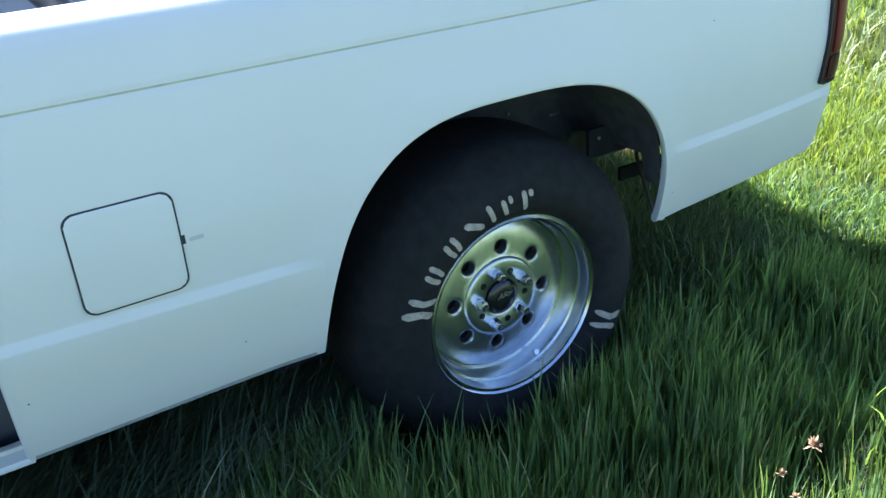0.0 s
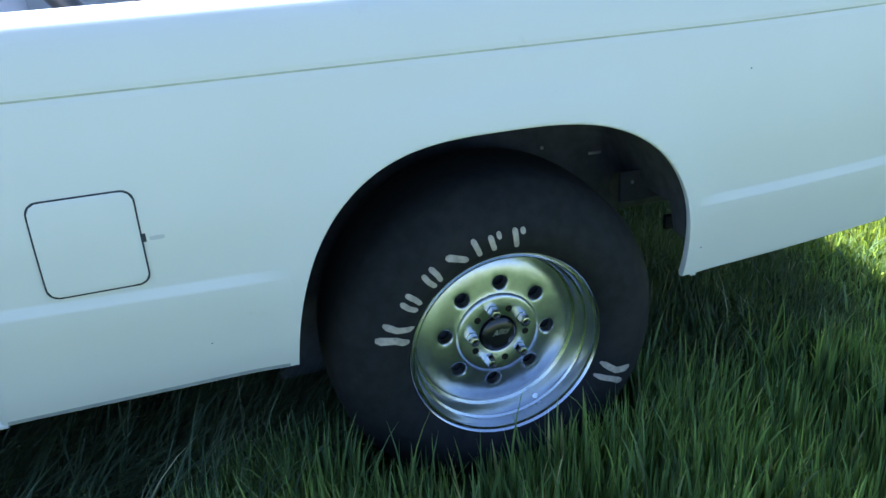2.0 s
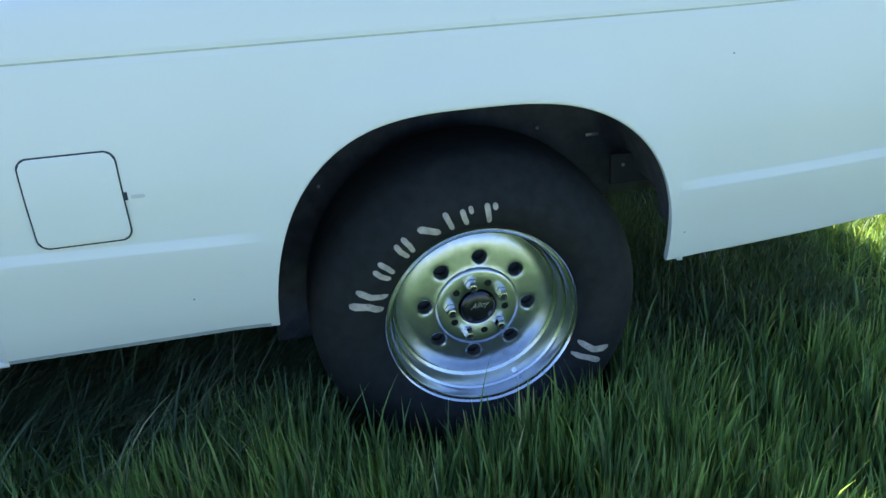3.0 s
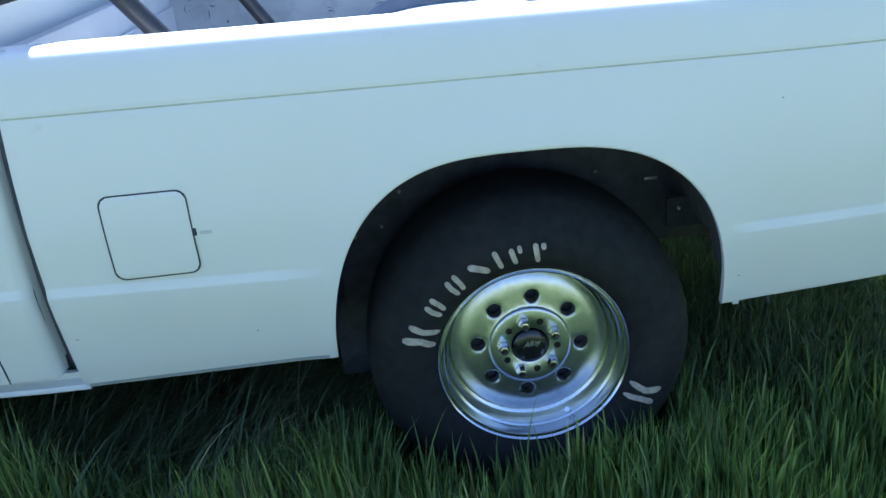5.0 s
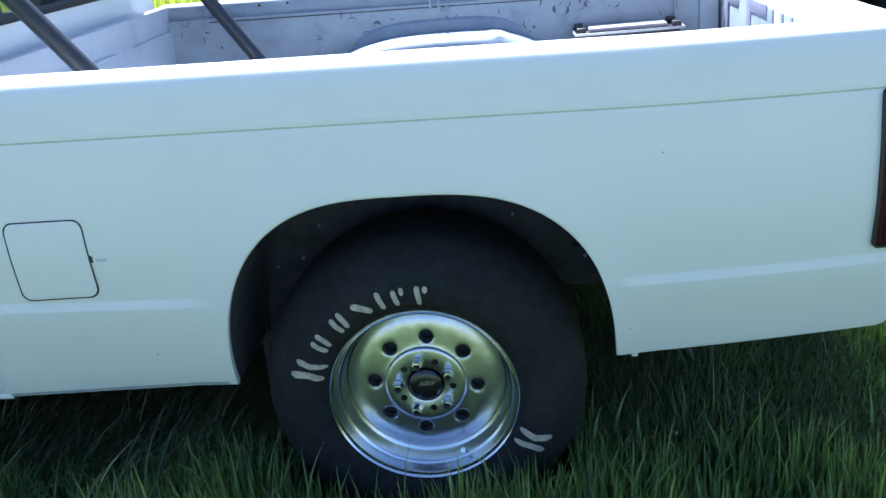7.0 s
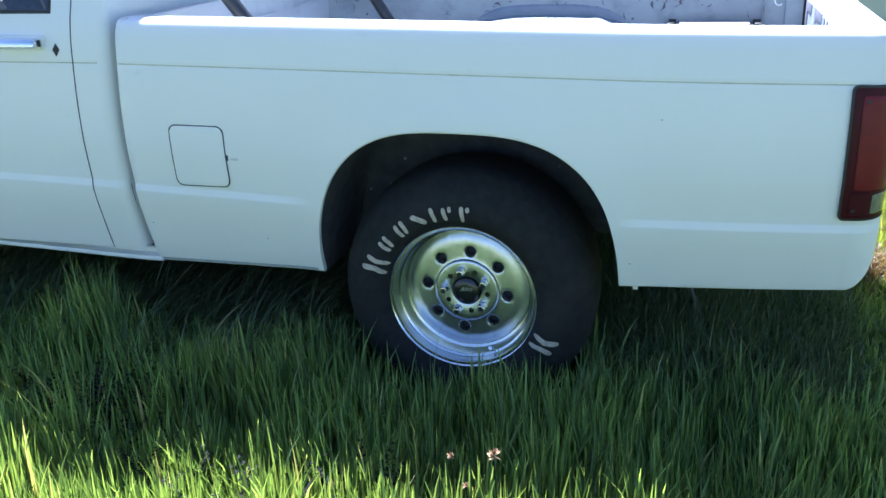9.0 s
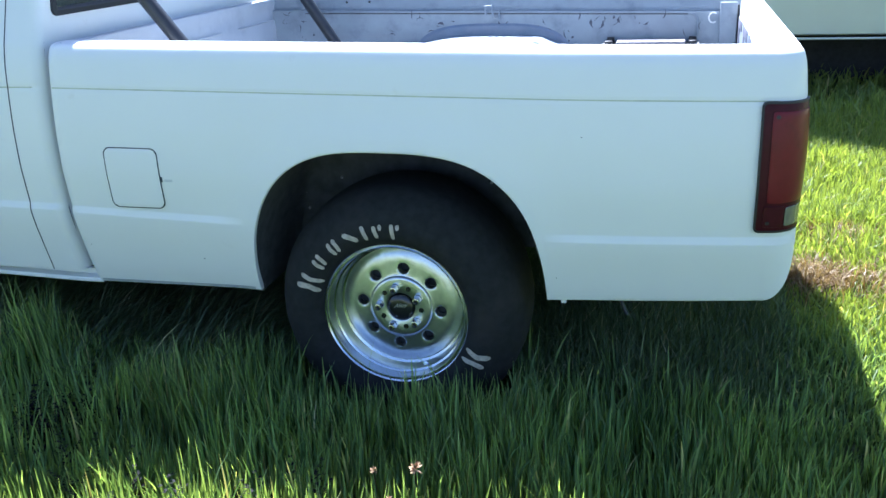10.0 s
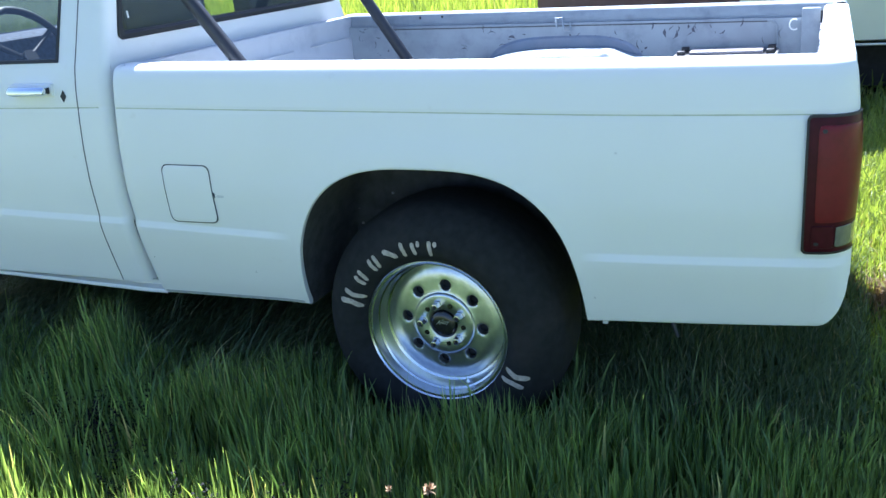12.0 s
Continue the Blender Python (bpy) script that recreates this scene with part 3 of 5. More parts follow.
# steel beads in place of bolts, mud dots and leaking light in the wheel opening
for x, y, z in ((-0.373, 0.347, 0.536), (-0.306, 0.347, 0.556), (0.378, 0.199, 0.575), (0.219, 0.343, 0.637), (0.410, 0.199, 0.585), (-0.255, 0.344, 0.640)):
    bm = bmesh.new()
    bmesh.ops.create_uvsphere(bm, u_segments=10, v_segments=6, radius=0.0045, matrix=pose(x, y, z))
    part("bolt", bm, STEEL, truck, "steel bead for the bolts, mud dots and light spots in the wheel opening")

# pressed line, cleat, ring and scuffs on the far inner wall
WALL_Y = WIDTH - 0.150


def wall_strip(x0, x1, z, h=0.006):
    bm = bmesh.new()
    n = 30
    rows = []
    for k in range(n + 1):
        x = x0 + (x1 - x0) * k / n
        dz = -0.0175 * (x + 0.98)
        rows.append([Vector((x, WALL_Y + 0.001, z + dz - h)), Vector((x, WALL_Y - 0.005, z + dz - h * 0.5)), Vector((x, WALL_Y - 0.005, z + dz + h * 0.5)), Vector((x, WALL_Y + 0.001, z + dz + h))])
    return grid_faces(bm, rows)


# raised pressing round the tub; its blue-grey tone stands in for shade
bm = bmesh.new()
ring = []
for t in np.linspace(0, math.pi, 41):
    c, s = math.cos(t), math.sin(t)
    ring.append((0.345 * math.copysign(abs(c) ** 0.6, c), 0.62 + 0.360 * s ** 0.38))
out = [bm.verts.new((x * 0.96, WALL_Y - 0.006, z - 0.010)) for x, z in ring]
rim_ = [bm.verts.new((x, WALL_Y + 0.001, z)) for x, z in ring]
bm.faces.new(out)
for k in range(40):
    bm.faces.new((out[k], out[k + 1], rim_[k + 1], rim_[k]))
part("tub_pressing", bm, TUB_SHADE, far_side, "pressing round the tub, shade put into its blue-grey tone", angle=20)
# Black strip that paints the shade under the pressed line.
part("pressed_line_shade", wall_strip(-0.80, 0.77, 1.034, 0.0018), GASKET, far_side, "black strip for the shade of the pressed line along the wall")
bm = bmesh.new()
tube(bm, [(0.77, WALL_Y - 0.004, 1.008), (0.795, WALL_Y - 0.004, 1.0), (0.805, WALL_Y - 0.004, 0.985), (0.806, WALL_Y - 0.004, 0.80)], 0.004, 8)
part("pressed_corner", bm, BEDPAINT, far_side)
bm = bmesh.new()
tube(bm, [(-0.02, WALL_Y - 0.006, 1.012), (-0.02, WALL_Y - 0.014, 1.048), (0.005, WALL_Y - 0.016, 1.050), (0.012, WALL_Y - 0.014, 1.000), (0.035, WALL_Y - 0.014, 0.998), (0.037, WALL_Y - 0.006, 1.03)], 0.0045, 8)
part("cleat", bm, BEDPAINT, far_side, "bent wire cleat")
bm = bmesh.new()
tube(bm, [(0.862 + 0.016 * math.cos(a), WALL_Y - 0.012, 0.990 + 0.019 * math.sin(a)) for a in np.linspace(0.9, 5.4, 16)], 0.0028, 8)
part("tie_ring", bm, PAINT, far_side, "white tie-down ring")
rng = random.Random(4)
bm = bmesh.new()
for k in range(53):
    x = rng.gauss(0.30, 0.34) if k < 36 else rng.uniform(-0.85, -0.1) if k < 46 else rng.gauss(-0.86, 0.025)
    if x > 0.84:
        continue
    z = rng.uniform(0.925, 1.035) - 0.0175 * (x + 0.98)
    length, width, tilt, bow = rng.uniform(0.004, 0.019), rng.choice((0.0009, 0.0014, 0.0022, 0.0042)), rng.choice((rng.gauss(0, 0.35), rng.gauss(1.6, 0.3))), rng.uniform(-0.55, 0.55)
    top, low = [], []
    for i in range(7):
        f = i / 3 - 1
        wd = width * (1 - f * f) * rng.uniform(0.4, 1.6) + 0.0003
        px, pz = f * length, bow * length * (1 - f * f)
        for ring, off in ((top, wd), (low, -wd)):
            ring.append(bm.verts.new((x + px * math.cos(tilt) - (pz + off) * math.sin(tilt), WALL_Y - 0.0012, z + px * math.sin(tilt) + (pz + off) * math.cos(tilt))))
    for i in range(6):
        bm.faces.new((top[i], top[i + 1], low[i + 1], low[i]))
tagged(part("flaked_paint", bm, CHIP, far_side, "dark chips where the paint has flaked", smooth=False), kind="stuff")
for x in (-0.62, -0.52):
    bm = bmesh.new()
    bmesh.ops.create_cone(bm, cap_ends=True, segments=10, radius1=0.005, radius2=0.005, depth=0.003, matrix=pose(x, WIDTH - 0.126, 1.072, 90))
    part("rail_hole", bm, GASKET, far_side)

# ---- roll bars going down into the bed ----
for y, x0, z0, slope in ((0.30, -0.73, 1.073, 1.30), (1.30, -0.61, 0.93, 1.53)):
    bm = bmesh.new()
    z_hi, z_lo = 1.50, z0 - (-0.462 - x0) * slope
    tube(bm, [(x0 - (z - z0) / slope, y, z) for z in np.linspace(z_hi, z_lo, 8)], 0.0225, 20)
    bar = part("roll_bar", bm, TUBE, truck, "dark tubular brace running down into the bed")
    bm = bmesh.new()
    xl = x0 - (z_lo - z0) / slope
    box(bm, (xl - 0.004, y - 0.05, z_lo - 0.07), (xl + 0.006, y + 0.05, z_lo + 0.05), 0.002)
    part("foot_plate", bm, TUBE, bar)

# ---- cab ----
CAB_Z = [0.345, 0.355, 0.375, 0.41, 0.486, 0.56, 0.63, 0.75, 0.858, 0.97, 1.04, 1.095, 1.13, 1.20, 1.52, 1.56, 1.59, 1.60]
CAB_Y = [0.085, 0.072, 0.062, 0.053, 0.032, 0.015, 0.007, 0.000, 0.002, 0.012, 0.021, 0.034, 0.047, 0.072, 0.185, 0.215, 0.26, 0.32]
CAB_BACK, CAB_R, DOOR_X = -1.021, 0.030, -1.130


def back_x(z):
    """The cab's rear face leans forward above the belt."""
    return CAB_BACK - max(0.0, z - 1.12) * 0.07


def cab_point(u, z, out=0.0):
    """u: along x up to the rear corner, then round it."""
    d = eased(z, CAB_Z, CAB_Y) + press_lines(z, 0.9, min(u, -1.0)) - out
    end = back_x(z) - CAB_R
    turn = CAB_BACK - CAB_R
    if u <= turn:
        f = (u - DOOR_X) / (turn - DOOR_X)
        x = u + (end - turn) * max(0.0, f)
        return Vector((x, d, z))
    a = min((u - turn) / CAB_R, math.pi / 2)
    rest = u - turn - CAB_R * a
    return Vector((end + (CAB_R + out) * math.sin(a), d + out + CAB_R - (CAB_R + out) * math.cos(a) + rest, z))


WIN_X0, WIN_X1, WIN_Z0, WIN_Z1 = -1.86, -1.200, 1.112, 1.52
cab_levels = sorted({*CAB_Z[3:], 0.3945, 0.396, 0.3975, WIN_Z0, WIN_Z1, *np.round(np.linspace(0.40, 1.56, 59), 3), *np.round(np.linspace(0.555, 0.665, 45), 4), *np.round(np.linspace(0.964, 0.986, 23), 4)})
turn_u = CAB_BACK - CAB_R
front_cols = sorted({*np.round(np.linspace(-2.05, DOOR_X, 34), 3), WIN_X0, WIN_X1})


def cab_sheet(cols, hole=False):
    bm = bmesh.new()
    rows = [[cab_point(u, 0.3975, -0.010), cab_point(u, 0.3945, -0.004), cab_point(u, 0.3960, 0.0)] + [cab_point(u, z) for z in cab_levels[3:]] for u in cols]

    def keep(i, j):
        if not hole:
            return True
        um, zm = (cols[i] + cols[i + 1]) / 2, (cab_levels[j] + cab_levels[j + 1]) / 2
        return not (WIN_X0 < um < WIN_X1 and WIN_Z0 < zm < WIN_Z1)
    return grid_faces(bm, rows, keep)


rear_cols = list(np.linspace(DOOR_X, turn_u, 6)) + list(turn_u + np.linspace(0.006, CAB_R * math.pi / 2 + 0.0004, 14))
corner = part("cab_corner", cab_sheet(rear_cols), PAINT, truck, "rounded rear corner of the cab", angle=60)
part("cab_corner", mirrored(cab_sheet(rear_cols)), PAINT, truck, angle=60)
door_cols = [c for c in front_cols if c < DOOR_X - 0.002] + [DOOR_X - 0.004]
door = part("door", cab_sheet(door_cols, True), PAINT, truck, "white door with crease and chrome handle", angle=60)
far_door = part("door", mirrored(cab_sheet(door_cols, True)), PAINT, truck, angle=60)


def cab_patch(pts, out, depth, parent, name, material, label=""):
    """A plate on the cab's side through (u, z) outline points."""
    bm = bmesh.new()
    a = [bm.verts.new(cab_point(u, z, out)) for u, z in pts]
    b = [bm.verts.new(cab_point(u, z, out - depth)) for u, z in pts]
    bm.faces.new(a)
    n = len(a)
    for k in range(n):
        bm.faces.new((a[k], a[(k + 1) % n], b[(k + 1) % n], b[k]))
    return part(name, bm, material, parent, label)


# the dark gap at the door's rear edge follows the door's section
bm = bmesh.new()
zs = list(np.linspace(0.397, 1.53, 64))
grid_faces(bm, [[cab_point(DOOR_X - 0.0035, z, 0.0008), cab_point(DOOR_X - 0.0005, z, 0.0008)] for z in zs])
part("door_gap", bm, SEAM, truck, "dark gap behind the door")
# the stripe goes on across the cab
for owner, u0, u1 in ((door, -2.05, DOOR_X - 0.004), (corner, DOOR_X, turn_u)):
    bm = bmesh.new()
    grid_faces(bm, [[cab_point(u, 0.9746, -0.0004), cab_point(u, 0.9749, 0.0006), cab_point(u, 0.9779, 0.0006), cab_point(u, 0.9782, -0.0004)] for u in np.linspace(u0, u1, 20)])
    part("groove_stripe", bm, STRIPE, owner, "thin dull yellow stripe")
# added plate whose dark grey stands in for shade in the slot between cab and bed
bm = bmesh.new()
grid_faces(bm, [[Vector((x, eased(z, CAB_Z, CAB_Y) + 0.062, z)) for x in (CAB_BACK - 0.004, -0.980)] for z in np.linspace(0.352, 1.05, 30)])
part("slot_shade_plate", bm, SLOT, truck, "added dark grey plate for the shade between cab and bed")
# rocker sill edge
bm = bmesh.new()
rows = []
for x in np.linspace(-2.05, -0.974, 30):
    rise = 0.027 * max(0.0, -1.06 - x)
    rows.append([Vector((x, y, z)) for y, z in ((0.064, 0.404), (0.0860, 0.400), (0.1020, 0.388 + rise * 0.5), (0.1030, 0.3700 + rise), (0.0745, 0.3670 + rise), (0.0725, 0.3615 + rise), (0.0735, 0.3550 + rise), (0.0765, 0.3525 + rise), (0.110, 0.3530 + rise))])
part("sill", grid_faces(bm, rows), PAINT, truck, "recessed sill under the door with a folded lip", angle=50)


def window_frame(p, us, zs, out0, out1, name, parent):
    """A rubber frame in the cab's side window opening."""
    bm = bmesh.new()
    (u0, u1), (z0, z1) = us, zs
    w = 0.009
    loops = []
    for g, o in ((0.002, out0), (0.0, out1), (-w, out1), (-w, out0 - 0.012)):
        loop = []
        for a, b in (((u0 - g, z0 - g), (u1 + g, z0 - g)), ((u1 + g, z0 - g), (u1 + g, z1 + g)), ((u1 + g, z1 + g), (u0 - g, z1 + g)), ((u0 - g, z1 + g), (u0 - g, z0 - g))):
            for k in range(8):
                f = k / 8
                loop.append(bm.verts.new(p(a[0] + (b[0] - a[0]) * f, a[1] + (b[1] - a[1]) * f, o)))
        loops.append(loop)
    n = len(loops[0])
    for a, b in zip(loops, loops[1:]):
        for k in range(n):
            bm.faces.new((a[k], a[(k + 1) % n], b[(k + 1) % n], b[k]))
    return part(name, bm, GASKET, parent, "black rubber window seal")


def far_point(u, z, out=0.0):
    v = cab_point(u, z, out)
    return Vector((v.x, WIDTH - v.y, v.z))


for p, owner in ((cab_point, door), (far_point, far_door)):
    window_frame(p, (WIN_X0, WIN_X1), (WIN_Z0, WIN_Z1), -0.002, 0.003, "window_seal", owner)
    bm = bmesh.new()
    grid_faces(bm, [[p(u, z, -0.010) for z in np.linspace(WIN_Z0 + 0.004, WIN_Z1 - 0.004, 8)] for u in np.linspace(WIN_X0 + 0.004, WIN_X1 - 0.004, 8)])
    pane = part("window_pane", bm, GLASS, owner, "clear door glass")
    pane.visible_shadow = False
# handle: chrome bar in a shallow tray, and the diamond-shaped lock hole
bm = bmesh.new()
box(bm, (-1.378, -0.022, 1.018), (-1.224, 0.002, 1.046), 0.0105)
lean = pose(0, -0.010, 1.032, -24) @ pose(0, 0.010, -1.032)
for v in bm.verts:
    v.co = lean @ v.co
part("handle", bm, CHROME, door, "chrome pull handle")
bm = bmesh.new()
box(bm, (-1.2245, -0.007, 1.023), (-1.2215, 0.004, 1.042), 0.001)
part("handle_end", bm, GASKET, door, "black end of the handle")
bm = bmesh.new()
box(bm, (-1.388, 0.009, 1.012), (-1.220, 0.030, 1.052), 0.004)
part("handle_plate", bm, PAINT, door)
cab_patch([(-1.1955, 1.012), (-1.184, 0.994), (-1.1725, 1.012), (-1.184, 1.030)], 0.002, 0.004, door, "lock_hole", GASKET, "empty black lock hole")


def rear_point(y, z, out=0.0):
    return Vector((back_x(z) + out, y, z))


RW_Y0, RW_Y1, RW_Z0, RW_Z1 = 0.132, WIDTH - 0.132, 1.173, 1.515


def glass_y(y, z):
    """The rear window narrows upwards with the cab."""
    return WIDTH / 2 + (y - WIDTH / 2) * (1 - 0.46 * max(0.0, z - RW_Z0))


def edge_y(y, z):
    """Follows the corner's inward lean at both ends of the rear face."""
    inset = eased(z, CAB_Z, CAB_Y) + CAB_R
    return inset + (y - 0.09) / (WIDTH - 0.18) * (WIDTH - 2 * inset)


ry = sorted({RW_Y0, RW_Y1, *np.round(np.linspace(0.16, WIDTH - 0.16, 28), 3), 0.09, WIDTH - 0.09})
rz = sorted({RW_Z0, RW_Z1, *np.round(np.linspace(0.40, 1.10, 12), 3), *np.round(np.linspace(1.12, 1.60, 14), 3)})
bm = bmesh.new()
grid_faces(bm, [[rear_point(glass_y(y, z) if RW_Y0 <= y <= RW_Y1 and RW_Z0 <= z <= RW_Z1 else edge_y(y, z), z) for z in rz] for y in ry],
           lambda i, j: not (RW_Y0 < (ry[i] + ry[i + 1]) / 2 < RW_Y1 and RW_Z0 < (rz[j] + rz[j + 1]) / 2 < RW_Z1))
cab_rear = part("cab_rear", bm, PAINT, truck, "rear face of the cab", angle=60)


def rounded_loop(y0, y1, z0, z1, r, n=6):
    pts = []
    for cy, cz, s in ((y1 - r, z1 - r, 0), (y0 + r, z1 - r, 90), (y0 + r, z0 + r, 180), (y1 - r, z0 + r, 270)):
        for k in range(n + 1):
            t = radians(s + 90 * k / n)
            pts.append((cy + r * math.cos(t), cz + r * math.sin(t)))
    return pts


bm = bmesh.new()
loops = []
for g, o in ((0.012, -0.004), (0.010, 0.008), (-0.004, 0.010), (-0.013, 0.002), (-0.013, -0.014)):
    loops.append([bm.verts.new(rear_point(glass_y(y, z), z, o)) for y, z in rounded_loop(RW_Y0 - g, RW_Y1 + g, RW_Z0 - g, RW_Z1 + g, 0.020 + g * 0.5)])
for a, c in zip(loops, loops[1:]):
    for k in range(len(a)):
        bm.faces.new((a[k], a[(k + 1) % len(a)], c[(k + 1) % len(a)], c[k]))
part("rear_window_seal", bm, GASKET, cab_rear, "thick black rubber window seal")
bm = bmesh.new()
bm.faces.new([bm.verts.new(rear_point(glass_y(y, z), z, -0.004)) for y, z in rounded_loop(RW_Y0 + 0.010, RW_Y1 - 0.010, RW_Z0 + 0.010, RW_Z1 - 0.010, 0.012)])
pane = part("rear_window_pane", bm, GLASS, cab_rear, "clear rear glass")
pane.visible_shadow = False
bm = bmesh.new()
bm.faces.new([bm.verts.new(rear_point(y, z, -0.0025)) for y, z in ((0.188, 1.222), (0.196, 1.222), (0.196, 1.244), (0.188, 1.244))])
part("sticker", bm, PAINT, cab_rear, "tiny white sticker on the glass", smooth=False)
# dark lining inside the doors and the rear wall
for flip in (False, True):
    bm = bmesh.new()
    cols = [c for c in front_cols if c < DOOR_X - 0.002] + [DOOR_X, DOOR_X + 0.03]
    grid_faces(bm, [[cab_point(u, z, -0.035) for z in cab_levels if z > 0.42] for u in cols],
               lambda i, j: not (WIN_X0 < (cols[i] + cols[i + 1]) / 2 < WIN_X1 and WIN_Z0 < ([z for z in cab_levels if z > 0.42][j] + [z for z in cab_levels if z > 0.42][j + 1]) / 2 < WIN_Z1))
    part("door_lining", mirrored(bm) if flip else bm, CLOTH, truck, "dark door lining")
bm = bmesh.new()
box(bm, (CAB_BACK - 0.050, 0.13, 0.43), (CAB_BACK - 0.030, WIDTH - 0.13, 1.165), 0.004)
part("rear_lining", bm, CLOTH, truck)
# roof, floor, dashboard, seat and wheel inside the cab
bm = bmesh.new()
grid_faces(bm, [[Vector((x, y, 1.600 + 0.03 * math.sin(math.pi * (y - 0.3) / 1.02) * math.sin(math.pi * (x + 2.08) / 1.05))) for y in np.linspace(0.325, WIDTH - 0.325, 14)] for x in np.linspace(-1.80, back_x(1.60), 14)])
part("roof", bm, PAINT, truck, "white cab roof")
bm = bmesh.new()
box(bm, (-2.15, 0.10, 0.40), (-1.02, WIDTH - 0.10, 0.43))
part("cab_floor", bm, CLOTH, truck)
bm = bmesh.new()
box(bm, (-1.16, 0.14, 0.43), (-1.05, WIDTH - 0.14, 1.10), 0.03)
box(bm, (-1.62, 0.14, 0.43), (-1.10, WIDTH - 0.14, 0.72), 0.04)
part("bench_seat", bm, CLOTH, truck, "dark grey bench seat")
for y in (0.24, 0.94):
    bm = bmesh.new()
    box(bm, (-1.175, y, 1.10), (-1.085, y + 0.44, 1.33), 0.03)
    part("headrest", bm, CLOTH, truck, "dark grey headrest")
bm = bmesh.new()
box(bm, (-2.15, 0.12, 0.62), (-1.84, WIDTH - 0.12, 1.16), 0.05)
part("dashboard", bm, CLOTH, truck, "dark dashboard")
bm = bmesh.new()
box(bm, (-1.80, 0.33, 1.585), (back_x(1.6) - 0.03, WIDTH - 0.33, 1.597))
part("headliner", bm, CLOTH, truck)
bm = bmesh.new()
grid_faces(bm, [[Vector((x, y, z)) for x, z in ((-2.06, 1.085), (-1.81, 1.59))] for y in (0.16, WIDTH - 0.16)])
shield = part("windscreen", bm, DARK_GLASS, truck, "windscreen")
shield.visible_shadow = False
for y0, y1 in ((0.085, 0.30), (WIDTH - 0.085, WIDTH - 0.30)):
    bm = bmesh.new()
    tube(bm, [(-2.07, y0, 1.06), (-1.81, y1, 1.60)], 0.032, 10)
    part("windscreen_pillar", bm, PAINT, truck)
wheel_at = pose(-1.70, 0.42, 1.09, 0, 62, 0)
bm = bmesh.new()
tube(bm, [wheel_at @ Vector((0.19 * math.cos(a), 0.19 * math.sin(a), 0)) for a in np.linspace(0, 2 * math.pi, 33)], 0.014, 10, False)
for a in (0.0, 2.1, 4.2):
    tube(bm, [wheel_at @ Vector((0.03 * math.cos(a), 0.03 * math.sin(a), -0.02)), wheel_at @ Vector((0.19 * math.cos(a), 0.19 * math.sin(a), 0))], 0.010, 8)
tube(bm, [wheel_at @ Vector((0, 0, 0.0)), wheel_at @ Vector((0, 0, -0.28))], 0.03, 10)
part("steering_wheel", bm, GASKET, truck, "black steering wheel")

# ---- front of the truck, plain ----
def front_mesh():
    bm = bmesh.new()
    rows = []
    for x in list(np.linspace(-3.45, -2.05, 60)):
        row = []
        a = None
        if abs(x + 2.75) < 0.40:
            a = 0.36 + 0.40 * (1 - (abs(x + 2.75) / 0.40) ** 2.6) ** (1 / 2.6)
        nose = 0.10 * max(0.0, (-3.25 - x) / 0.2) ** 2
        for z in CAB_Z[:11]:
            zz = max(z, a) if a else z
            row.append(Vector((x, float(np.interp(zz, CAB_Z, CAB_Y)) + nose, zz)))
        row += [Vector((x, y + nose, z)) for y, z in ((0.05, 1.055), (0.10, 1.06))]
        row.append(Vector((x, WIDTH / 2, 1.08 - 0.03 * (-2.05 - x))))
        rows.append(row)
    return grid_faces(bm, rows)


part("front_fender", front_mesh(), PAINT, truck, "plain white front wing and bonnet half", angle=60)
part("front_fender", mirrored(front_mesh()), PAINT, truck, angle=60)
bm = bmesh.new()
box(bm, (-3.44, 0.10, 0.38), (-3.40, WIDTH - 0.10, 1.03), 0.01)
part("front_panel", bm, PAINT, truck)
# frame, axle
for y in (0.44, WIDTH - 0.52):
    bm = bmesh.new()
    box(bm, (-3.40, y, 0.40), (0.95, y + 0.08, 0.53), 0.005)
    part("frame_rail", bm, BLACK, truck, "black frame rail")
for x in (-1.5, -0.55, 0.50, 0.90):
    bm = bmesh.new()
    box(bm, (x, 0.50, 0.42), (x + 0.07, WIDTH - 0.50, 0.50), 0.004)
    part("cross_member", bm, BLACK, truck)
for x in (0.0, -2.75):
    bm = bmesh.new()
    tube(bm, [(x, 0.20, 0.335), (x, WIDTH - 0.20, 0.335)], 0.042, 16)
    if x == 0.0:
        bmesh.ops.create_uvsphere(bm, u_segments=18, v_segments=12, radius=0.13, matrix=pose(0, WIDTH / 2, 0.335))
    part("axle", bm, BLACK, truck, "black axle")
bm = bmesh.new()
tube(bm, [(0.545, 0.268, 0.57), (0.560, 0.268, 0.46), (0.630, 0.268, 0.27)], 0.005, 8)
part("brake_line_bracket", bm, BLACK, truck)


# ---- wheels ----
def disc_depth(r):
    """Depth of the alloy centre behind the rim's lip."""
    return float(np.interp(r, [0.0, 0.040, 0.083, 0.088, 0.095, 0.140, 0.158, 0.168, 0.1775], [0.060, 0.058, 0.057, 0.060, 0.064, 0.066, 0.069, 0.0725, 0.079]))


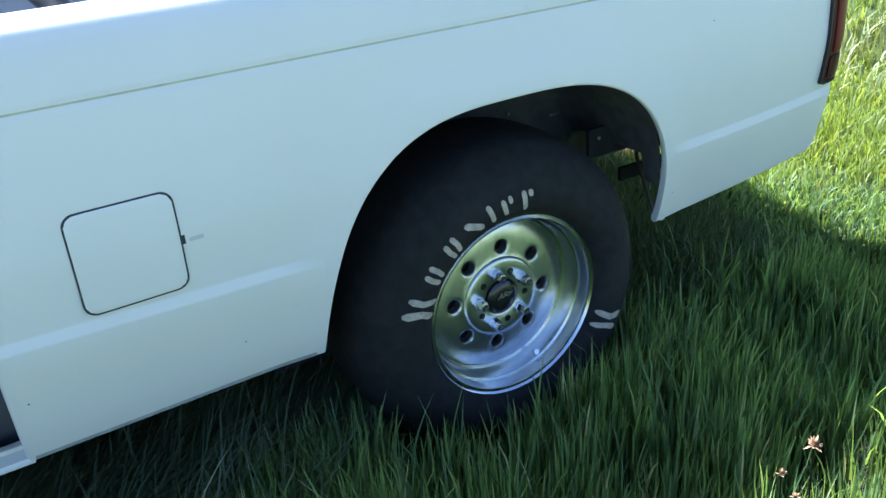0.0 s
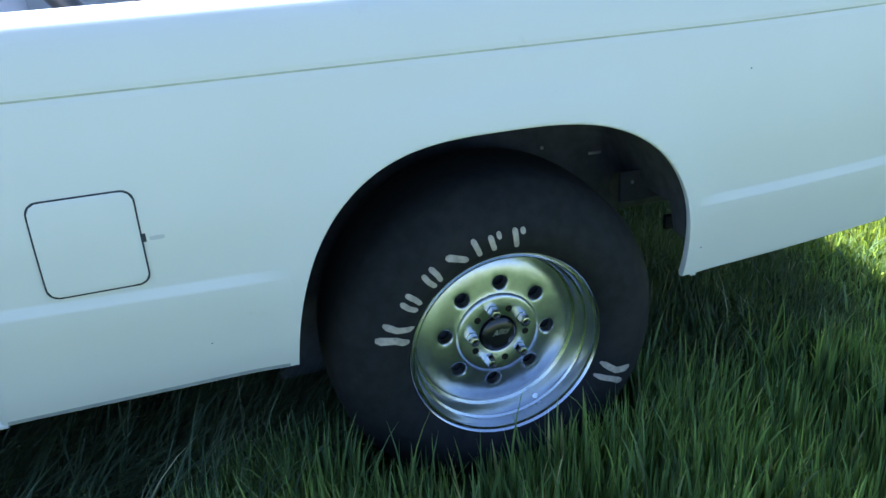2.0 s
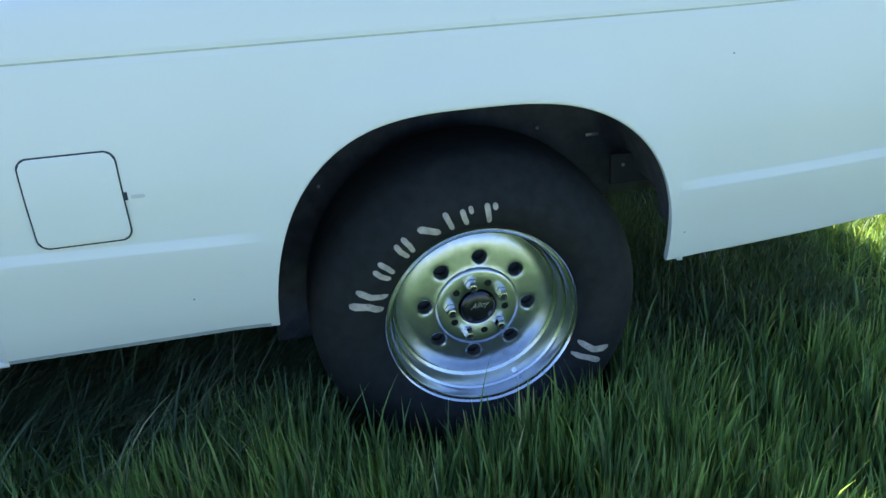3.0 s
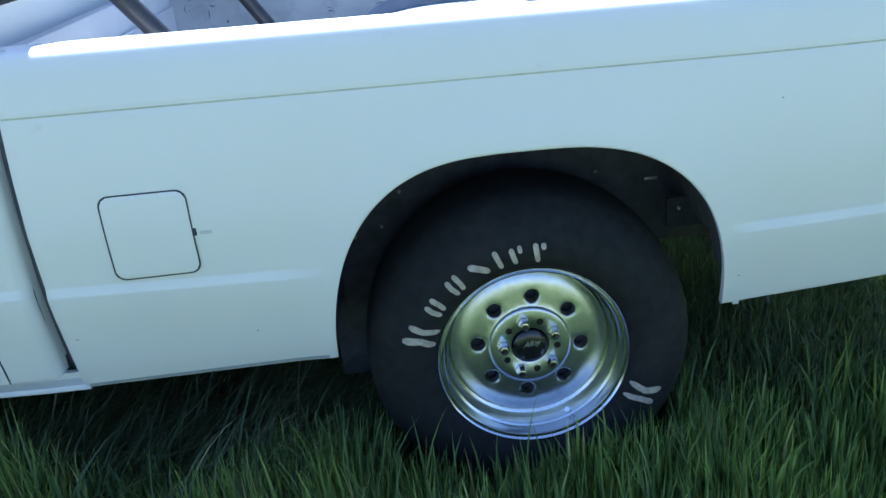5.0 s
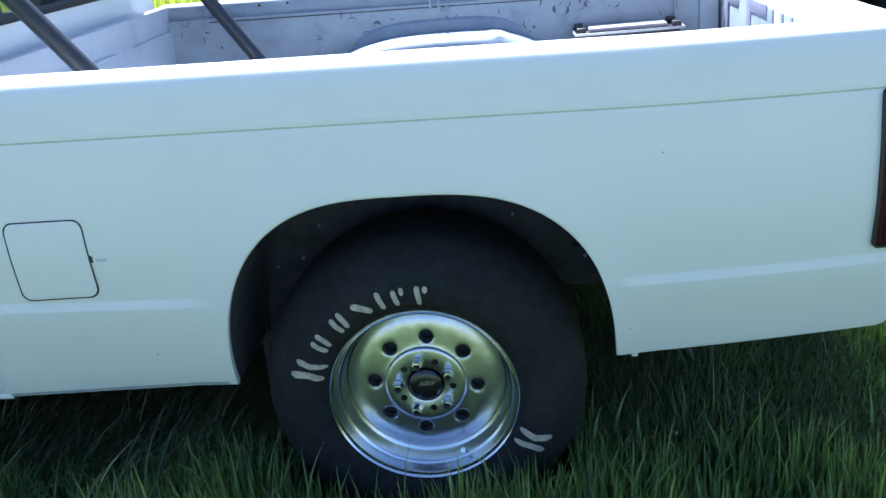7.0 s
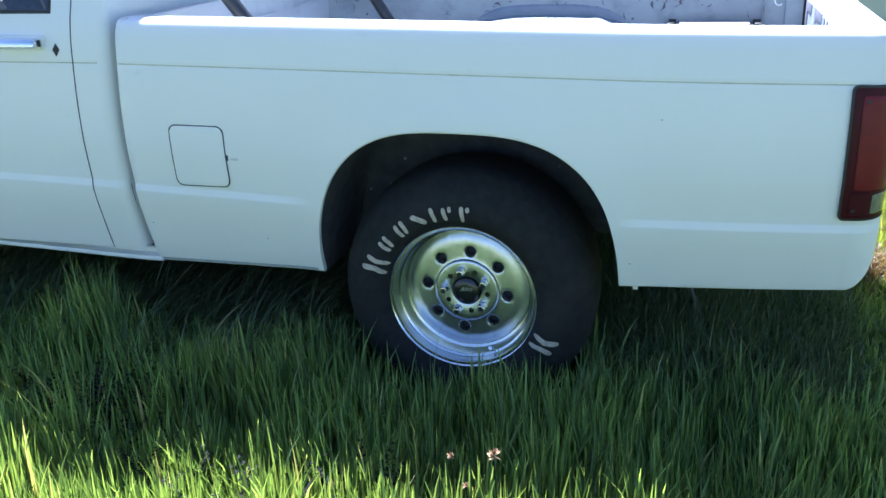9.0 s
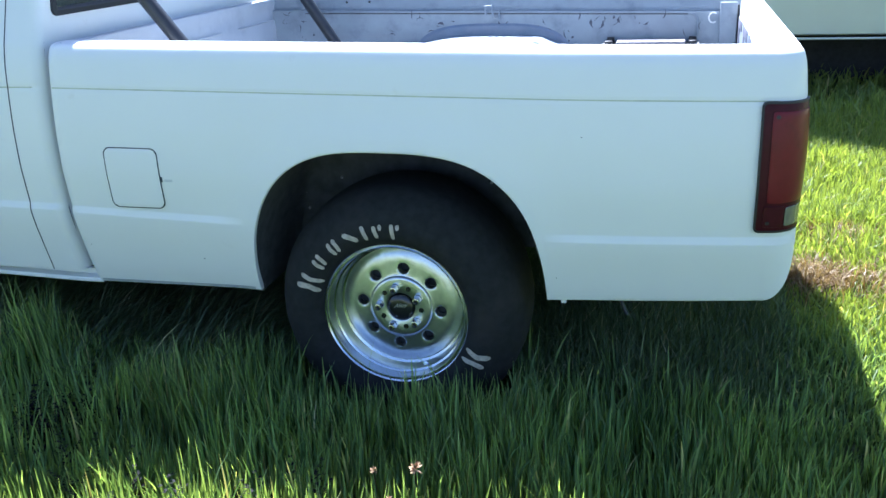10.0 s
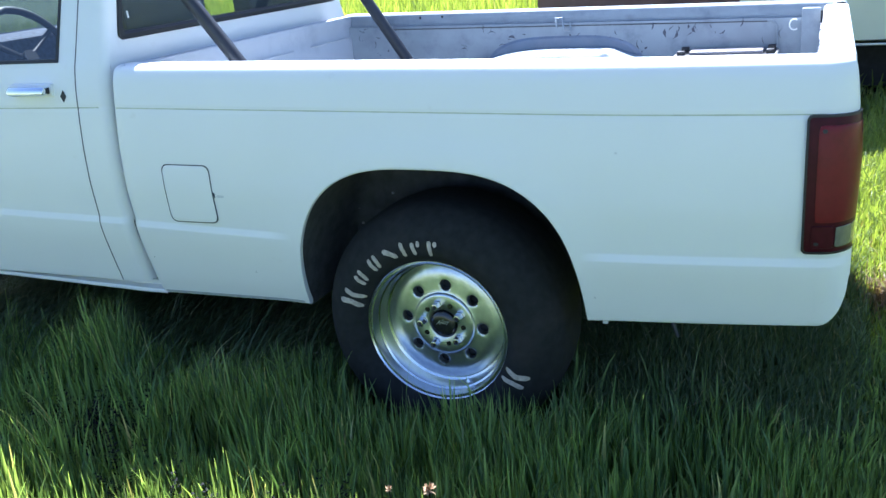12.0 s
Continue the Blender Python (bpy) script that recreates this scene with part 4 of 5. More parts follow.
def rim_mesh():
    bm = bmesh.new()
    # lip, stepped outer barrel
    lathe(bm, [(0.204, 0.012), (0.2075, 0.004), (0.2115, 0.000), (0.2135, 0.003), (0.2120, 0.008), (0.2045, 0.0095), (0.2025, 0.003), (0.2005, 0.0035), (0.1985, 0.010),
               (0.1975, 0.024), (0.1950, 0.031), (0.1905, 0.034), (0.1890, 0.040), (0.1875, 0.062), (0.1850, 0.072), (0.1790, 0.075), (0.1770, 0.080), (0.1740, 0.094), (0.1660, 0.096)], 96)
    # inner barrel towards the axle
    lathe(bm, [(0.174, 0.094), (0.178, 0.12), (0.196, 0.15), (0.198, 0.25), (0.208, 0.262)], 72)
    return bm


def centre_mesh():
    """Disc with eight round holes, each rolled inwards."""
    bm = bmesh.new()
    r0, r1, half = 0.088, 0.1775, math.pi / 8
    hole_r, hole_at = 0.0174, 0.1165
    for s in range(8):
        mid = s * math.pi / 4
        rows = []
        corners = [math.atan2(sv * half * hole_at, du) for du in (r1 - hole_at, r0 - hole_at) for sv in (1, -1)]
        turns = sorted([*np.linspace(-math.pi, math.pi, 33), *corners])
        for a in turns:
            du, dv = math.cos(a), math.sin(a)
            # reach the sector's border in radius and angle
            lim = []
            if du > 1e-9:
                lim.append((r1 - hole_at) / du)
            if du < -1e-9:
                lim.append((r0 - hole_at) / du)
            arc = half * hole_at
            if abs(dv) > 1e-9:
                lim.append(arc / abs(dv))
            far = min(lim)
            row = []
            for f, drop in ((-2, 0.022), (-1, 0.008), (-0.5, 0.0035), (0.0, 0.0008), (0.12, 0.0), (0.35, 0.0), (0.7, 0.0), (1.0, 0.0)):
                d = hole_r + (far - hole_r) * f if f >= 0 else hole_r + (-0.0022 if f < -0.9 else -0.0014)
                r, th = hole_at + du * d, mid + dv * d / hole_at
                row.append(Vector((r * math.cos(th), disc_depth(r) + drop, r * math.sin(th))))
            rows.append(row)
        grid = [[bm.verts.new(p) for p in row] for row in rows]
        for i in range(len(rows) - 1):
            for j in range(len(rows[0]) - 1):
                bm.faces.new((grid[i][j], grid[i][j + 1], grid[i + 1][j + 1], grid[i + 1][j]))
    bmesh.ops.remove_doubles(bm, verts=bm.verts[:], dist=4e-5)
    return bm


def hub_mesh():
    bm = bmesh.new()
    lathe(bm, [(0.0945, disc_depth(0.0945) + 0.001), (0.0915, 0.0585), (0.0885, 0.0565), (0.084, 0.0555), (0.046, 0.0560), (0.043, 0.0575), (0.041, 0.064)], 72)
    return bm


TYRE_PROFILE = [(0.200, 0.020), (0.2045, 0.0105), (0.210, 0.0075), (0.216, -0.004), (0.226, -0.016), (0.242, -0.0245), (0.262, -0.0275), (0.284, -0.0225), (0.302, -0.011), (0.3075, -0.0085),
                (0.326, 0.006), (0.344, 0.026), (0.354, 0.042), (0.359, 0.052), (0.3625, 0.066), (0.366, 0.10), (0.3675, 0.145), (0.366, 0.19), (0.3625, 0.224), (0.359, 0.238), (0.344, 0.264), (0.302, 0.301), (0.262, 0.317), (0.226, 0.306), (0.206, 0.276)]


def side_y(r):
    pts = TYRE_PROFILE[1:13]
    return float(np.interp(r, [p[0] for p in pts], [p[1] for p in pts]))


def stroke(bm, path, width, angle, radius):
    """A bent slab on the tyre's wall; path = (along, up) points in metres, pointed at both ends."""
    pts = []
    for (x0, y0), (x1, y1) in zip(path, path[1:]):
        pts += [(x0 + (x1 - x0) * k / 4, y0 + (y1 - y0) * k / 4) for k in range(4)]
    pts.append(path[-1])
    n = len(pts) - 1
    rows = []
    for i, (x, y) in enumerate(pts):
        (xa, ya), (xb, yb) = pts[max(i - 1, 0)], pts[min(i + 1, n)]
        d = math.hypot(xb - xa, yb - ya)
        half = width * (0.22 if i in (0, n) else 0.5)
        nx, ny = -(yb - ya) / d * half, (xb - xa) / d * half
        rows.append([(radius + y + k * ny, angle - (x + k * nx) / radius) for k in (-1, 1)])
    top = [[bm.verts.new((r * math.cos(t), side_y(r) - 0.0016, r * math.sin(t))) for r, t in row] for row in rows]
    low = [[bm.verts.new((r * math.cos(t), side_y(r) + 0.001, r * math.sin(t))) for r, t in row] for row in rows]
    for i in range(n):
        bm.faces.new((top[i][0], top[i][1], top[i + 1][1], top[i + 1][0]))
        for k in (0, 1):
            bm.faces.new((top[i][k], top[i + 1][k], low[i + 1][k], low[i][k]))
    for i in (0, n):
        bm.faces.new((top[i][0], top[i][1], low[i][1], low[i][0]))


# plain bent bars of the worn sidewall marks: angle in degrees, then (width, points along and up) in millimetres
PAIR = [(11, [(-9, 20), (-11, 0), (-8, -21)]), (11, [(9, 21), (11, 0), (8, -20)])]
MARKS = [
    (159.0, [(15, [(-18, 37), (-9, 0), (-16, -35)]), (13, [(14, 32), (13, 0), (22, -36)])]),
    (142.5, PAIR),
    (128.0, PAIR),
    (114.5, [(14, [(-18, 16), (0, 0), (18, -16)])]),
    (105.0, [(11, [(-3, 21), (0, 0), (3, -21)])]),
    (96.5, [(11, [(-8, 16), (-6, -2), (-2, -20)]), (9, [(9, 19), (10, 3)])]),
    (86.0, [(11, [(-7, 20), (-4, 0), (0, -23)]), (10, [(9, 20), (11, 6)])]),
]


def make_wheel(parent):
    """Polished eight-hole alloy wheel with its tyre; local y = 0 at the lip."""
    rim = part("wheel", rim_mesh(), ALLOY, parent, "polished deep-dish alloy wheel", angle=28)
    part("wheel_centre", centre_mesh(), ALLOY_DULL, rim, "alloy centre with eight round holes", angle=50)
    part("hub_ring", hub_mesh(), ALLOY_DULL, rim, "machined hub ring")
    bm = bmesh.new()
    lathe(bm, TYRE_PROFILE, 120)
    for v in bm.verts:
        v.co.z = max(v.co.z, -0.333)
    part("tyre", bm, RUBBER, rim, "wide black drag tyre with worn sidewall marks", angle=50)
    bm = bmesh.new()
    lathe(bm, [(0.0, 0.046), (0.020, 0.0465), (0.033, 0.0485), (0.0385, 0.053), (0.040, 0.066)], 48)
    part("centre_cap", bm, CAPBLACK, rim, "black centre cap")
    bm = bmesh.new()
    lathe(bm, [(0.165, 0.098), (0.10, 0.105), (0.0, 0.105)], 48)
    part("brake_drum", bm, BLACK, rim, "dark brake drum behind the holes")
    for k in range(5):
        a = radians(35.5 + 72 * k)
        at = pose(0.0615 * math.cos(a), 0.0, 0.0615 * math.sin(a))
        bm = bmesh.new()
        lathe(bm, [(0.0140, 0.058), (0.0140, 0.051), (0.0124, 0.049), (0.0118, 0.032), (0.0100, 0.0275), (0.0080, 0.027), (0.0074, 0.034), (0.0, 0.035)], 6)
        for v in bm.verts:
            v.co = at @ v.co
        nut = part("lug_nut", bm, CHROME, rim, "chrome lug nut", angle=25)
        # Black disc painting the shade in the nut's recess.
        bm = bmesh.new()
        lathe(bm, [(0.0, 0.0305), (0.0071, 0.0310), (0.0073, 0.0335)], 14)
        for v in bm.verts:
            v.co = at @ v.co
        part("recess_disc", bm, CAPBLACK, nut, "black disc for the dark of the nut's open end")
        b = a + radians(36)
        bm = bmesh.new()
        lathe(bm, [(0.0078, 0.0552), (0.0066, 0.0550), (0.0064, 0.0555), (0.0, 0.0556)], 16)
        for v in bm.verts:
            v.co.x += 0.0615 * math.cos(b)
            v.co.z += 0.0615 * math.sin(b)
        part("bolt_hole", bm, CAPBLACK, rim, "empty bolt hole")
    bm = bmesh.new()
    a = radians(-60.5)
    d = Vector((math.cos(a), 0, math.sin(a)))
    tube(bm, [d * 0.188 + Vector((0, 0.050, 0)), d * 0.179 + Vector((0, 0.034, 0))], 0.0042, 10)
    tube(bm, [d * 0.1795 + Vector((0, 0.035, 0)), d * 0.1775 + Vector((0, 0.0315, 0))], 0.0062, 10)
    part("valve_stem", bm, CHROME, rim, "short valve stem with its cap")
    for turn in (0, 176):
        for deg, strokes in MARKS if turn == 0 else MARKS[:1]:
            bm = bmesh.new()
            for width, path in strokes:
                stroke(bm, [(px / 1000, py / 1000) for px, py in path], width / 1000, radians(deg + 5.5 + turn), 0.258)
            part("sidewall_mark", bm, LETTER, rim, "worn off-white sidewall mark", smooth=False)
    # script on the cap
    curve = bpy.data.curves.new("cap_script", "FONT")
    curve.body, curve.size, curve.shear, curve.align_x, curve.align_y = "Alloy", 0.0185, 0.6, "CENTER", "CENTER"
    holder = new("cap_script", curve)
    bpy.context.view_layer.update()
    me = bpy.data.meshes.new_from_object(holder.evaluated_get(bpy.context.evaluated_depsgraph_get()))
    bpy.data.objects.remove(holder)
    me.materials.append(SILVER)
    script = new("cap_script", me)
    script.parent = rim
    script.matrix_local = pose(0, 0.0452, 0.009, 90, -13.5, 0)
    script["label"] = "silver script on the cap"
    return rim


rear_wheel = make_wheel(truck)
rear_wheel.matrix_local = pose(0, 0.017, 0.335, 0, 5.5, 0)
for x, y, flip in ((0, WIDTH - 0.017, 180), (-2.75, 0.03, 0), (-2.75, WIDTH - 0.03, 180)):
    copy_thing(rear_wheel, pose(x, y, 0.335, 0, 0, flip))

# ---- battery box on the bed's far side ----
battery = empty("battery_box", (0.635, 1.40, 0.612))
tagged(battery, "black battery box with pale lid and metal hold-down frame", "battery box")


def local_box(name, lo, hi, material, label="", bevel=0.004):
    bm = bmesh.new()
    box(bm, lo, hi, bevel)
    return part(name, bm, material, battery, label)


local_box("case", (-0.165, -0.065, 0.0), (0.165, 0.075, 0.290), BOXCASE, "black battery case")
local_box("lid", (-0.128, -0.045, 0.2905), (0.128, 0.052, 0.3035), BOXLID, "pale lid")
for y in (-0.080, 0.080):
    local_box("frame_bar", (-0.180, y - 0.004, 0.286), (0.180, y + 0.004, 0.294), STEEL, "bright hold-down bar", 0.0015)
for x in (-0.176, 0.176):
    local_box("frame_bar", (x - 0.004, -0.0755, 0.286), (x + 0.004, 0.0755, 0.294), STEEL, "", 0.002)
    for y in (-0.055, 0.065):
        local_box("terminal_clamp", (x * 0.88 - 0.014, y - 0.014, 0.291), (x * 0.88 + 0.014, y + 0.014, 0.309), BOXCASE, "black corner clamp", 0.003)
local_box("hold_down_foot", (-0.175, -0.082, 0.0), (-0.167, -0.074, 0.27), STEEL, "", 0.001)
local_box("hold_down_foot", (0.167, -0.082, 0.0), (0.175, -0.074, 0.27), STEEL, "", 0.001)

# ---- pale camper standing further back ----
camper = empty("camper", (0, 0, 0))
tagged(camper, "cream camper trailer with maroon lower band, standing in the grass behind", "camper")
CX0, CX1, CY0, CY1 = -1.14, 5.6, 5.0, 7.2
bm = bmesh.new()
box(bm, (CX0, CY0, 0.47), (CX1, CY1, 2.95), 0.05)
part("camper_body", bm, CAMPER, camper, "cream metal body")
bm = bmesh.new()
box(bm, (CX0 - 0.004, CY0 - 0.012, 0.445), (CX1 + 0.004, CY0 + 0.02, 0.462), 0.004)
part("trim_strip", bm, TRIM, camper, "metal trim along the lower edge")
bm = bmesh.new()
box(bm, (CX0 - 0.006, CY0 - 0.008, 0.52), (0.375, CY0 + 0.02, 1.30), 0.004)
part("band", bm, MAROON, camper, "maroon painted panel")
# Added block that fills the open, shaded space under the body.
bm = bmesh.new()
box(bm, (CX0 + 0.2, CY0 + 0.75, 0.03), (CX1 - 0.2, CY1 - 0.1, 0.465), 0.01)
part("underside_block", bm, UNDER, camper, "added black block for the dark space under the camper")
for x in (3.2, 4.05):
    for y in (CY0 + 0.12, CY1 - 0.32):
        bm = bmesh.new()
        lathe(bm, [(0.0, 0.0), (0.17, 0.0), (0.20, 0.01), (0.31, 0.01), (0.335, 0.04), (0.335, 0.16), (0.31, 0.19), (0.0, 0.19)], 40)
        for v in bm.verts:
            v.co += Vector((x, y, 0.335))
        part("camper_tyre", bm, RUBBER, camper, "black camper tyre")

# ---- grass ----
gen = np.random.default_rng(7)


def blades(name, x, y, height, width, lean, heading, material, label, segs=3, base=None, curl=1.0, tone=None):
    """Joined grass blades: arrays of feet, heights, widths, lean (0 upright) and heading."""
    n = len(x)
    levels = np.linspace(0, 1, segs + 1)
    z0 = np.array([ground_height(a, b) for a, b in zip(x, y)]) if base is None else base
    twist = heading + gen.normal(0, 0.7, n)
    sx, sy = -np.sin(twist), np.cos(twist)
    verts, along = [], []
    for f in levels:
        bend = lean * (0.35 * f + 0.65 * curl * f ** 2.2)
        out = height * np.sin(np.clip(bend, 0, 1.5)) * f
        up = height * f * np.cos(np.clip(bend * 0.8, 0, 1.45))
        cx, cy, cz = x + np.cos(heading) * out, y + np.sin(heading) * out, z0 + up - (0.01 if f == 0 else 0)
        w = width * (1 - f ** 1.8) * (0.75 + 0.5 * min(f * 2.5, 1)) * 0.5
        if f < 1:
            verts += [np.stack([cx - sx * w, cy - sy * w, cz], 1), np.stack([cx + sx * w, cy + sy * w, cz], 1)]
            along += [f, f]
        else:
            verts.append(np.stack([cx, cy, cz], 1))
            along.append(f)
    per = len(verts)
    co = np.stack(verts, 1).reshape(-1, 3)
    at = np.tile(np.array(along), n)
    start = np.arange(n)[:, None] * per
    quads = np.concatenate([start + np.array([2 * k, 2 * k + 1, 2 * k + 3, 2 * k + 2]) for k in range(segs - 1)], 0)
    tris = start + np.array([2 * segs - 2, 2 * segs - 1, 2 * segs])
    me = bpy.data.meshes.new(name)
    me.vertices.add(len(co))
    me.vertices.foreach_set("co", co.ravel())
    loops = np.concatenate([quads.ravel(), tris.ravel()])
    me.loops.add(len(loops))
    me.loops.foreach_set("vertex_index", loops.astype(np.int32))
    me.polygons.add(len(quads) + len(tris))
    me.polygons.foreach_set("loop_start", np.concatenate([np.arange(len(quads)) * 4, len(quads) * 4 + np.arange(len(tris)) * 3]).astype(np.int32))
    me.update(calc_edges=True)
    me.validate()
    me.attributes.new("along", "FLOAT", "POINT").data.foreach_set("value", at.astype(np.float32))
    shade = gen.uniform(0.85, 1.15, n) if tone is None else tone
    me.attributes.new("tone", "FLOAT", "POINT").data.foreach_set("value", np.repeat(shade, per).astype(np.float32))
    me.shade_smooth()
    me.materials.append(material)
    return tagged(new(name, me), label, "grass", kind="stuff")


def scatter(n, x0, x1, y0, y1, tuft=0.035, share=0.65):
    """Feet of n blades, most of them in tufts."""
    m = int(n * share)
    k = max(1, m // 14)
    cx, cy = gen.uniform(x0, x1, k), gen.uniform(y0, y1, k)
    pick = gen.integers(0, k, m)
    x = np.concatenate([cx[pick] + gen.normal(0, tuft, m), gen.uniform(x0, x1, n - m)])
    y = np.concatenate([cy[pick] + gen.normal(0, tuft, m), gen.uniform(y0, y1, n - m)])
    return x, y


def tufts(n, x0, x1, y0, y1, spread=0.035, share=0.8, crowd=26):
    """Feet of n blades in clumps that fan out: x, y, heading, height factor, tone."""
    m = int(n * share)
    k = max(1, m // crowd)
    cx, cy = gen.uniform(x0, x1, k), gen.uniform(y0, y1, k)
    tall, tone, sway = gen.uniform(0.68, 1.25, k), gen.uniform(0.58, 1.40, k), gen.uniform(0, 2 * math.pi, k)
    pick = gen.integers(0, k, m)
    dx, dy = gen.normal(0, spread, m), gen.normal(0, spread, m)
    fan = np.arctan2(dy + 0.6 * spread * np.sin(sway[pick]), dx + 0.6 * spread * np.cos(sway[pick])) + gen.normal(0, 0.5, m)
    loose = n - m
    return (np.concatenate([cx[pick] + dx, gen.uniform(x0, x1, loose)]), np.concatenate([cy[pick] + dy, gen.uniform(y0, y1, loose)]),
            np.concatenate([fan, gen.uniform(0, 2 * math.pi, loose)]), np.concatenate([tall[pick], gen.uniform(0.6, 1.1, loose)]),
            np.concatenate([tone[pick] * gen.uniform(0.9, 1.1, m), gen.uniform(0.7, 1.2, loose)]))


def tufty(x, y):
    """Taller clumps beside the cab."""
    return 1 + 0.65 * np.exp(-(((x + 1.18) / 0.15) ** 2 + ((y + 0.05) / 0.12) ** 2)) + 0.35 * np.exp(-(((x + 0.62) / 0.2) ** 2 + ((y + 0.2) / 0.12) ** 2))


def patchy(x, y):
    """Slow variation of the grass's height, stepped along x to fit the sunlit strip."""
    return np.interp(x, [-1.0, -0.3, 0.1, 0.35, 0.8, 1.2], [0.90, 1.14, 1.04, 0.86, 0.74, 0.68]) + 0.16 * np.sin(3.1 * x + 1.3 * y) + 0.12 * np.sin(5.3 * y - 2.2 * x + 1.0) + 0.08 * np.sin(9.1 * x + 4.0 * y)


def weedy(x, y):
    """Where low weeds take the grass's place."""
    return np.exp(-(((x + 1.05) / 0.27) ** 4 + ((y + 0.34) / 0.16) ** 4))


def tail_zone(x, y):
    """Share of the short grass behind the tail, which gives way to field grass further out."""
    return np.clip((3.2 - x) / 1.1, 0, 1) * np.clip((5.6 - y) / 1.8, 0, 1) * (x > 1.05) * (y > 0.05)


def dryness(x, y):
    return np.exp(-(((x - 1.28) / 0.11) ** 2 + ((y - 1.25) / 0.09) ** 2)) + 0.7 * np.exp(-(((x - 1.48) / 0.12) ** 2 + ((y - 1.80) / 0.11) ** 2)) + 0.6 * np.exp(-(((x - 1.55) / 0.15) ** 2 + ((y - 1.22) / 0.12) ** 2)) + 0.5 * np.exp(-(((x - 1.75) / 0.12) ** 2 + ((y - 1.60) / 0.20) ** 2))


# standing grass in front of and beside the truck
def wheel_gap(x, y):
    return np.exp(-(((x - 0.05) / 0.42) ** 2 + ((y - 0.04) / 0.14) ** 2))


x, y, turn, tall, tone = tufts(150000, -2.8, 3.1, -1.75, 0.10, 0.036, 0.88, 48)
rim_x, rim_y = np.minimum(x + 2.8, 3.1 - x), y + 1.75
ok = gen.uniform(0, 1, len(x)) < np.clip(np.minimum(rim_x, rim_y) / 1.0, 0, 1)
ok &= ~((np.abs(x) < 0.33) & (y > -0.035))
ok &= gen.uniform(0, 1, len(x)) > 0.42 * weedy(x, y)
x, y, turn, tall, tone = x[ok], y[ok], turn[ok], tall[ok], tone[ok]
h = gen.uniform(0.09, 0.215, len(x)) * patchy(x, y) * tufty(x, y) * tall * (1 - 0.35 * wheel_gap(x, y)) * (1 - 0.22 * weedy(x, y))
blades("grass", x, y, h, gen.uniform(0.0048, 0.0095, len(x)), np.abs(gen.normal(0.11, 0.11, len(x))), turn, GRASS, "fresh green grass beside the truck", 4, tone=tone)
x, y, turn, tall, tone = tufts(13000, -2.5, 2.8, -1.45, 0.12, 0.045, 0.85, 14)
ok = ~((np.abs(x) < 0.33) & (y > -0.05)) & (gen.uniform(0, 1, len(x)) > 0.62 * weedy(x, y))
x, y, turn, tall, tone = x[ok], y[ok], turn[ok], tall[ok], tone[ok]
h = gen.uniform(0.17, 0.265, len(x)) * patchy(x, y) * tufty(x, y) * np.sqrt(tall) * (1 - 0.3 * wheel_gap(x, y))
blades("grass", x, y, h, gen.uniform(0.0060, 0.0110, len(x)), np.abs(gen.normal(0.15, 0.12, len(x))), turn, GRASS, "long broad blades standing above the grass", 5, tone=tone)
# a few tall single blades before the wheel and the sill
x = np.array([-0.055, -0.275, 0.06, -0.36, -0.52, -0.66, -0.80, -0.47, 0.30, 0.46, -0.12, 0.10])
y = np.array([-0.12, -0.12, -0.14, -0.10, -0.06, -0.10, -0.05, -0.16, -0.12, -0.10, -0.13, -0.30])
blades("grass", x, y, np.array([0.345, 0.33, 0.25, 0.30, 0.31, 0.29, 0.33, 0.30, 0.27, 0.26, 0.24, 0.30]), np.full(12, 0.0062), np.array([0.12, 0.22, 0.3, 0.35, 0.5, 0.4, 0.55, 0.3, 0.3, 0.3, 0.2, 0.25]), np.array([0.1, 0.2, 2.6, 0.3, 0.5, 0.2, 0.4, 2.8, 0.4, 3.0, 1.2, 0.5]), GRASS, "tall single blades before the wheel", 8)
# long blades bent over along the sill
n = 700
x, y = gen.uniform(-1.75, -0.30, n), gen.uniform(-0.20, 0.30, n)
ok = (x < -0.46 - 0.25 * gen.uniform(0, 1, n) ** 2) | ((y < -0.12) & (gen.uniform(0, 1, n) < 0.3))
x, y = x[ok], y[ok]
blades("grass", x, y, gen.uniform(0.20, 0.36, len(x)), gen.uniform(0.0035, 0.0065, len(x)), np.clip(gen.normal(0.75, 0.22, len(x)), 0.2, 1.25), gen.normal(0.45, 0.6, len(x)), GRASS_SHADED, "long blades bent over along the sill, shade put into their colour", 6)
# pressed grass under the truck; further in it stands taller to keep light out
x, y = scatter(44000, -2.3, 0.22, 0.10, 1.60)
h = gen.uniform(0.12, 0.27, len(x)) * np.interp(y, [0.5, 0.9], [1.0, 1.3])
ok = ~((np.abs(x) < 0.30) & (y < 0.36))
x, y, h = x[ok], y[ok], h[ok]
blades("grass", x, y, h, gen.uniform(0.0035, 0.0065, len(x)), np.clip(gen.normal(0.95, 0.25, len(x)) * np.interp(y, [0.5, 0.9], [1.0, 0.35]), 0.1, 1.4), gen.normal(0.35, 0.45, len(x)), GRASS_SHADED, "long grass under the truck, pressed near the sill, shade put into its colour", 3)
x, y = scatter(34000, 0.20, 1.10, 0.10, 1.60, 0.03, 0.7)
h = gen.uniform(0.09, 0.19, len(x)) * patchy(x, y) * np.interp(y, [0.35, 0.7], [1.0, 1.2])
ok = ~((x < 0.33) & (y < 0.36))
x, y, h = x[ok], y[ok], h[ok]
blades("grass", x, y, h, gen.uniform(0.004, 0.008, len(x)), np.abs(gen.normal(0.3, 0.2, len(x))), gen.uniform(0, 2 * math.pi, len(x)), GRASS_SHADED, "standing grass under the bed, shade put into its colour", 3)
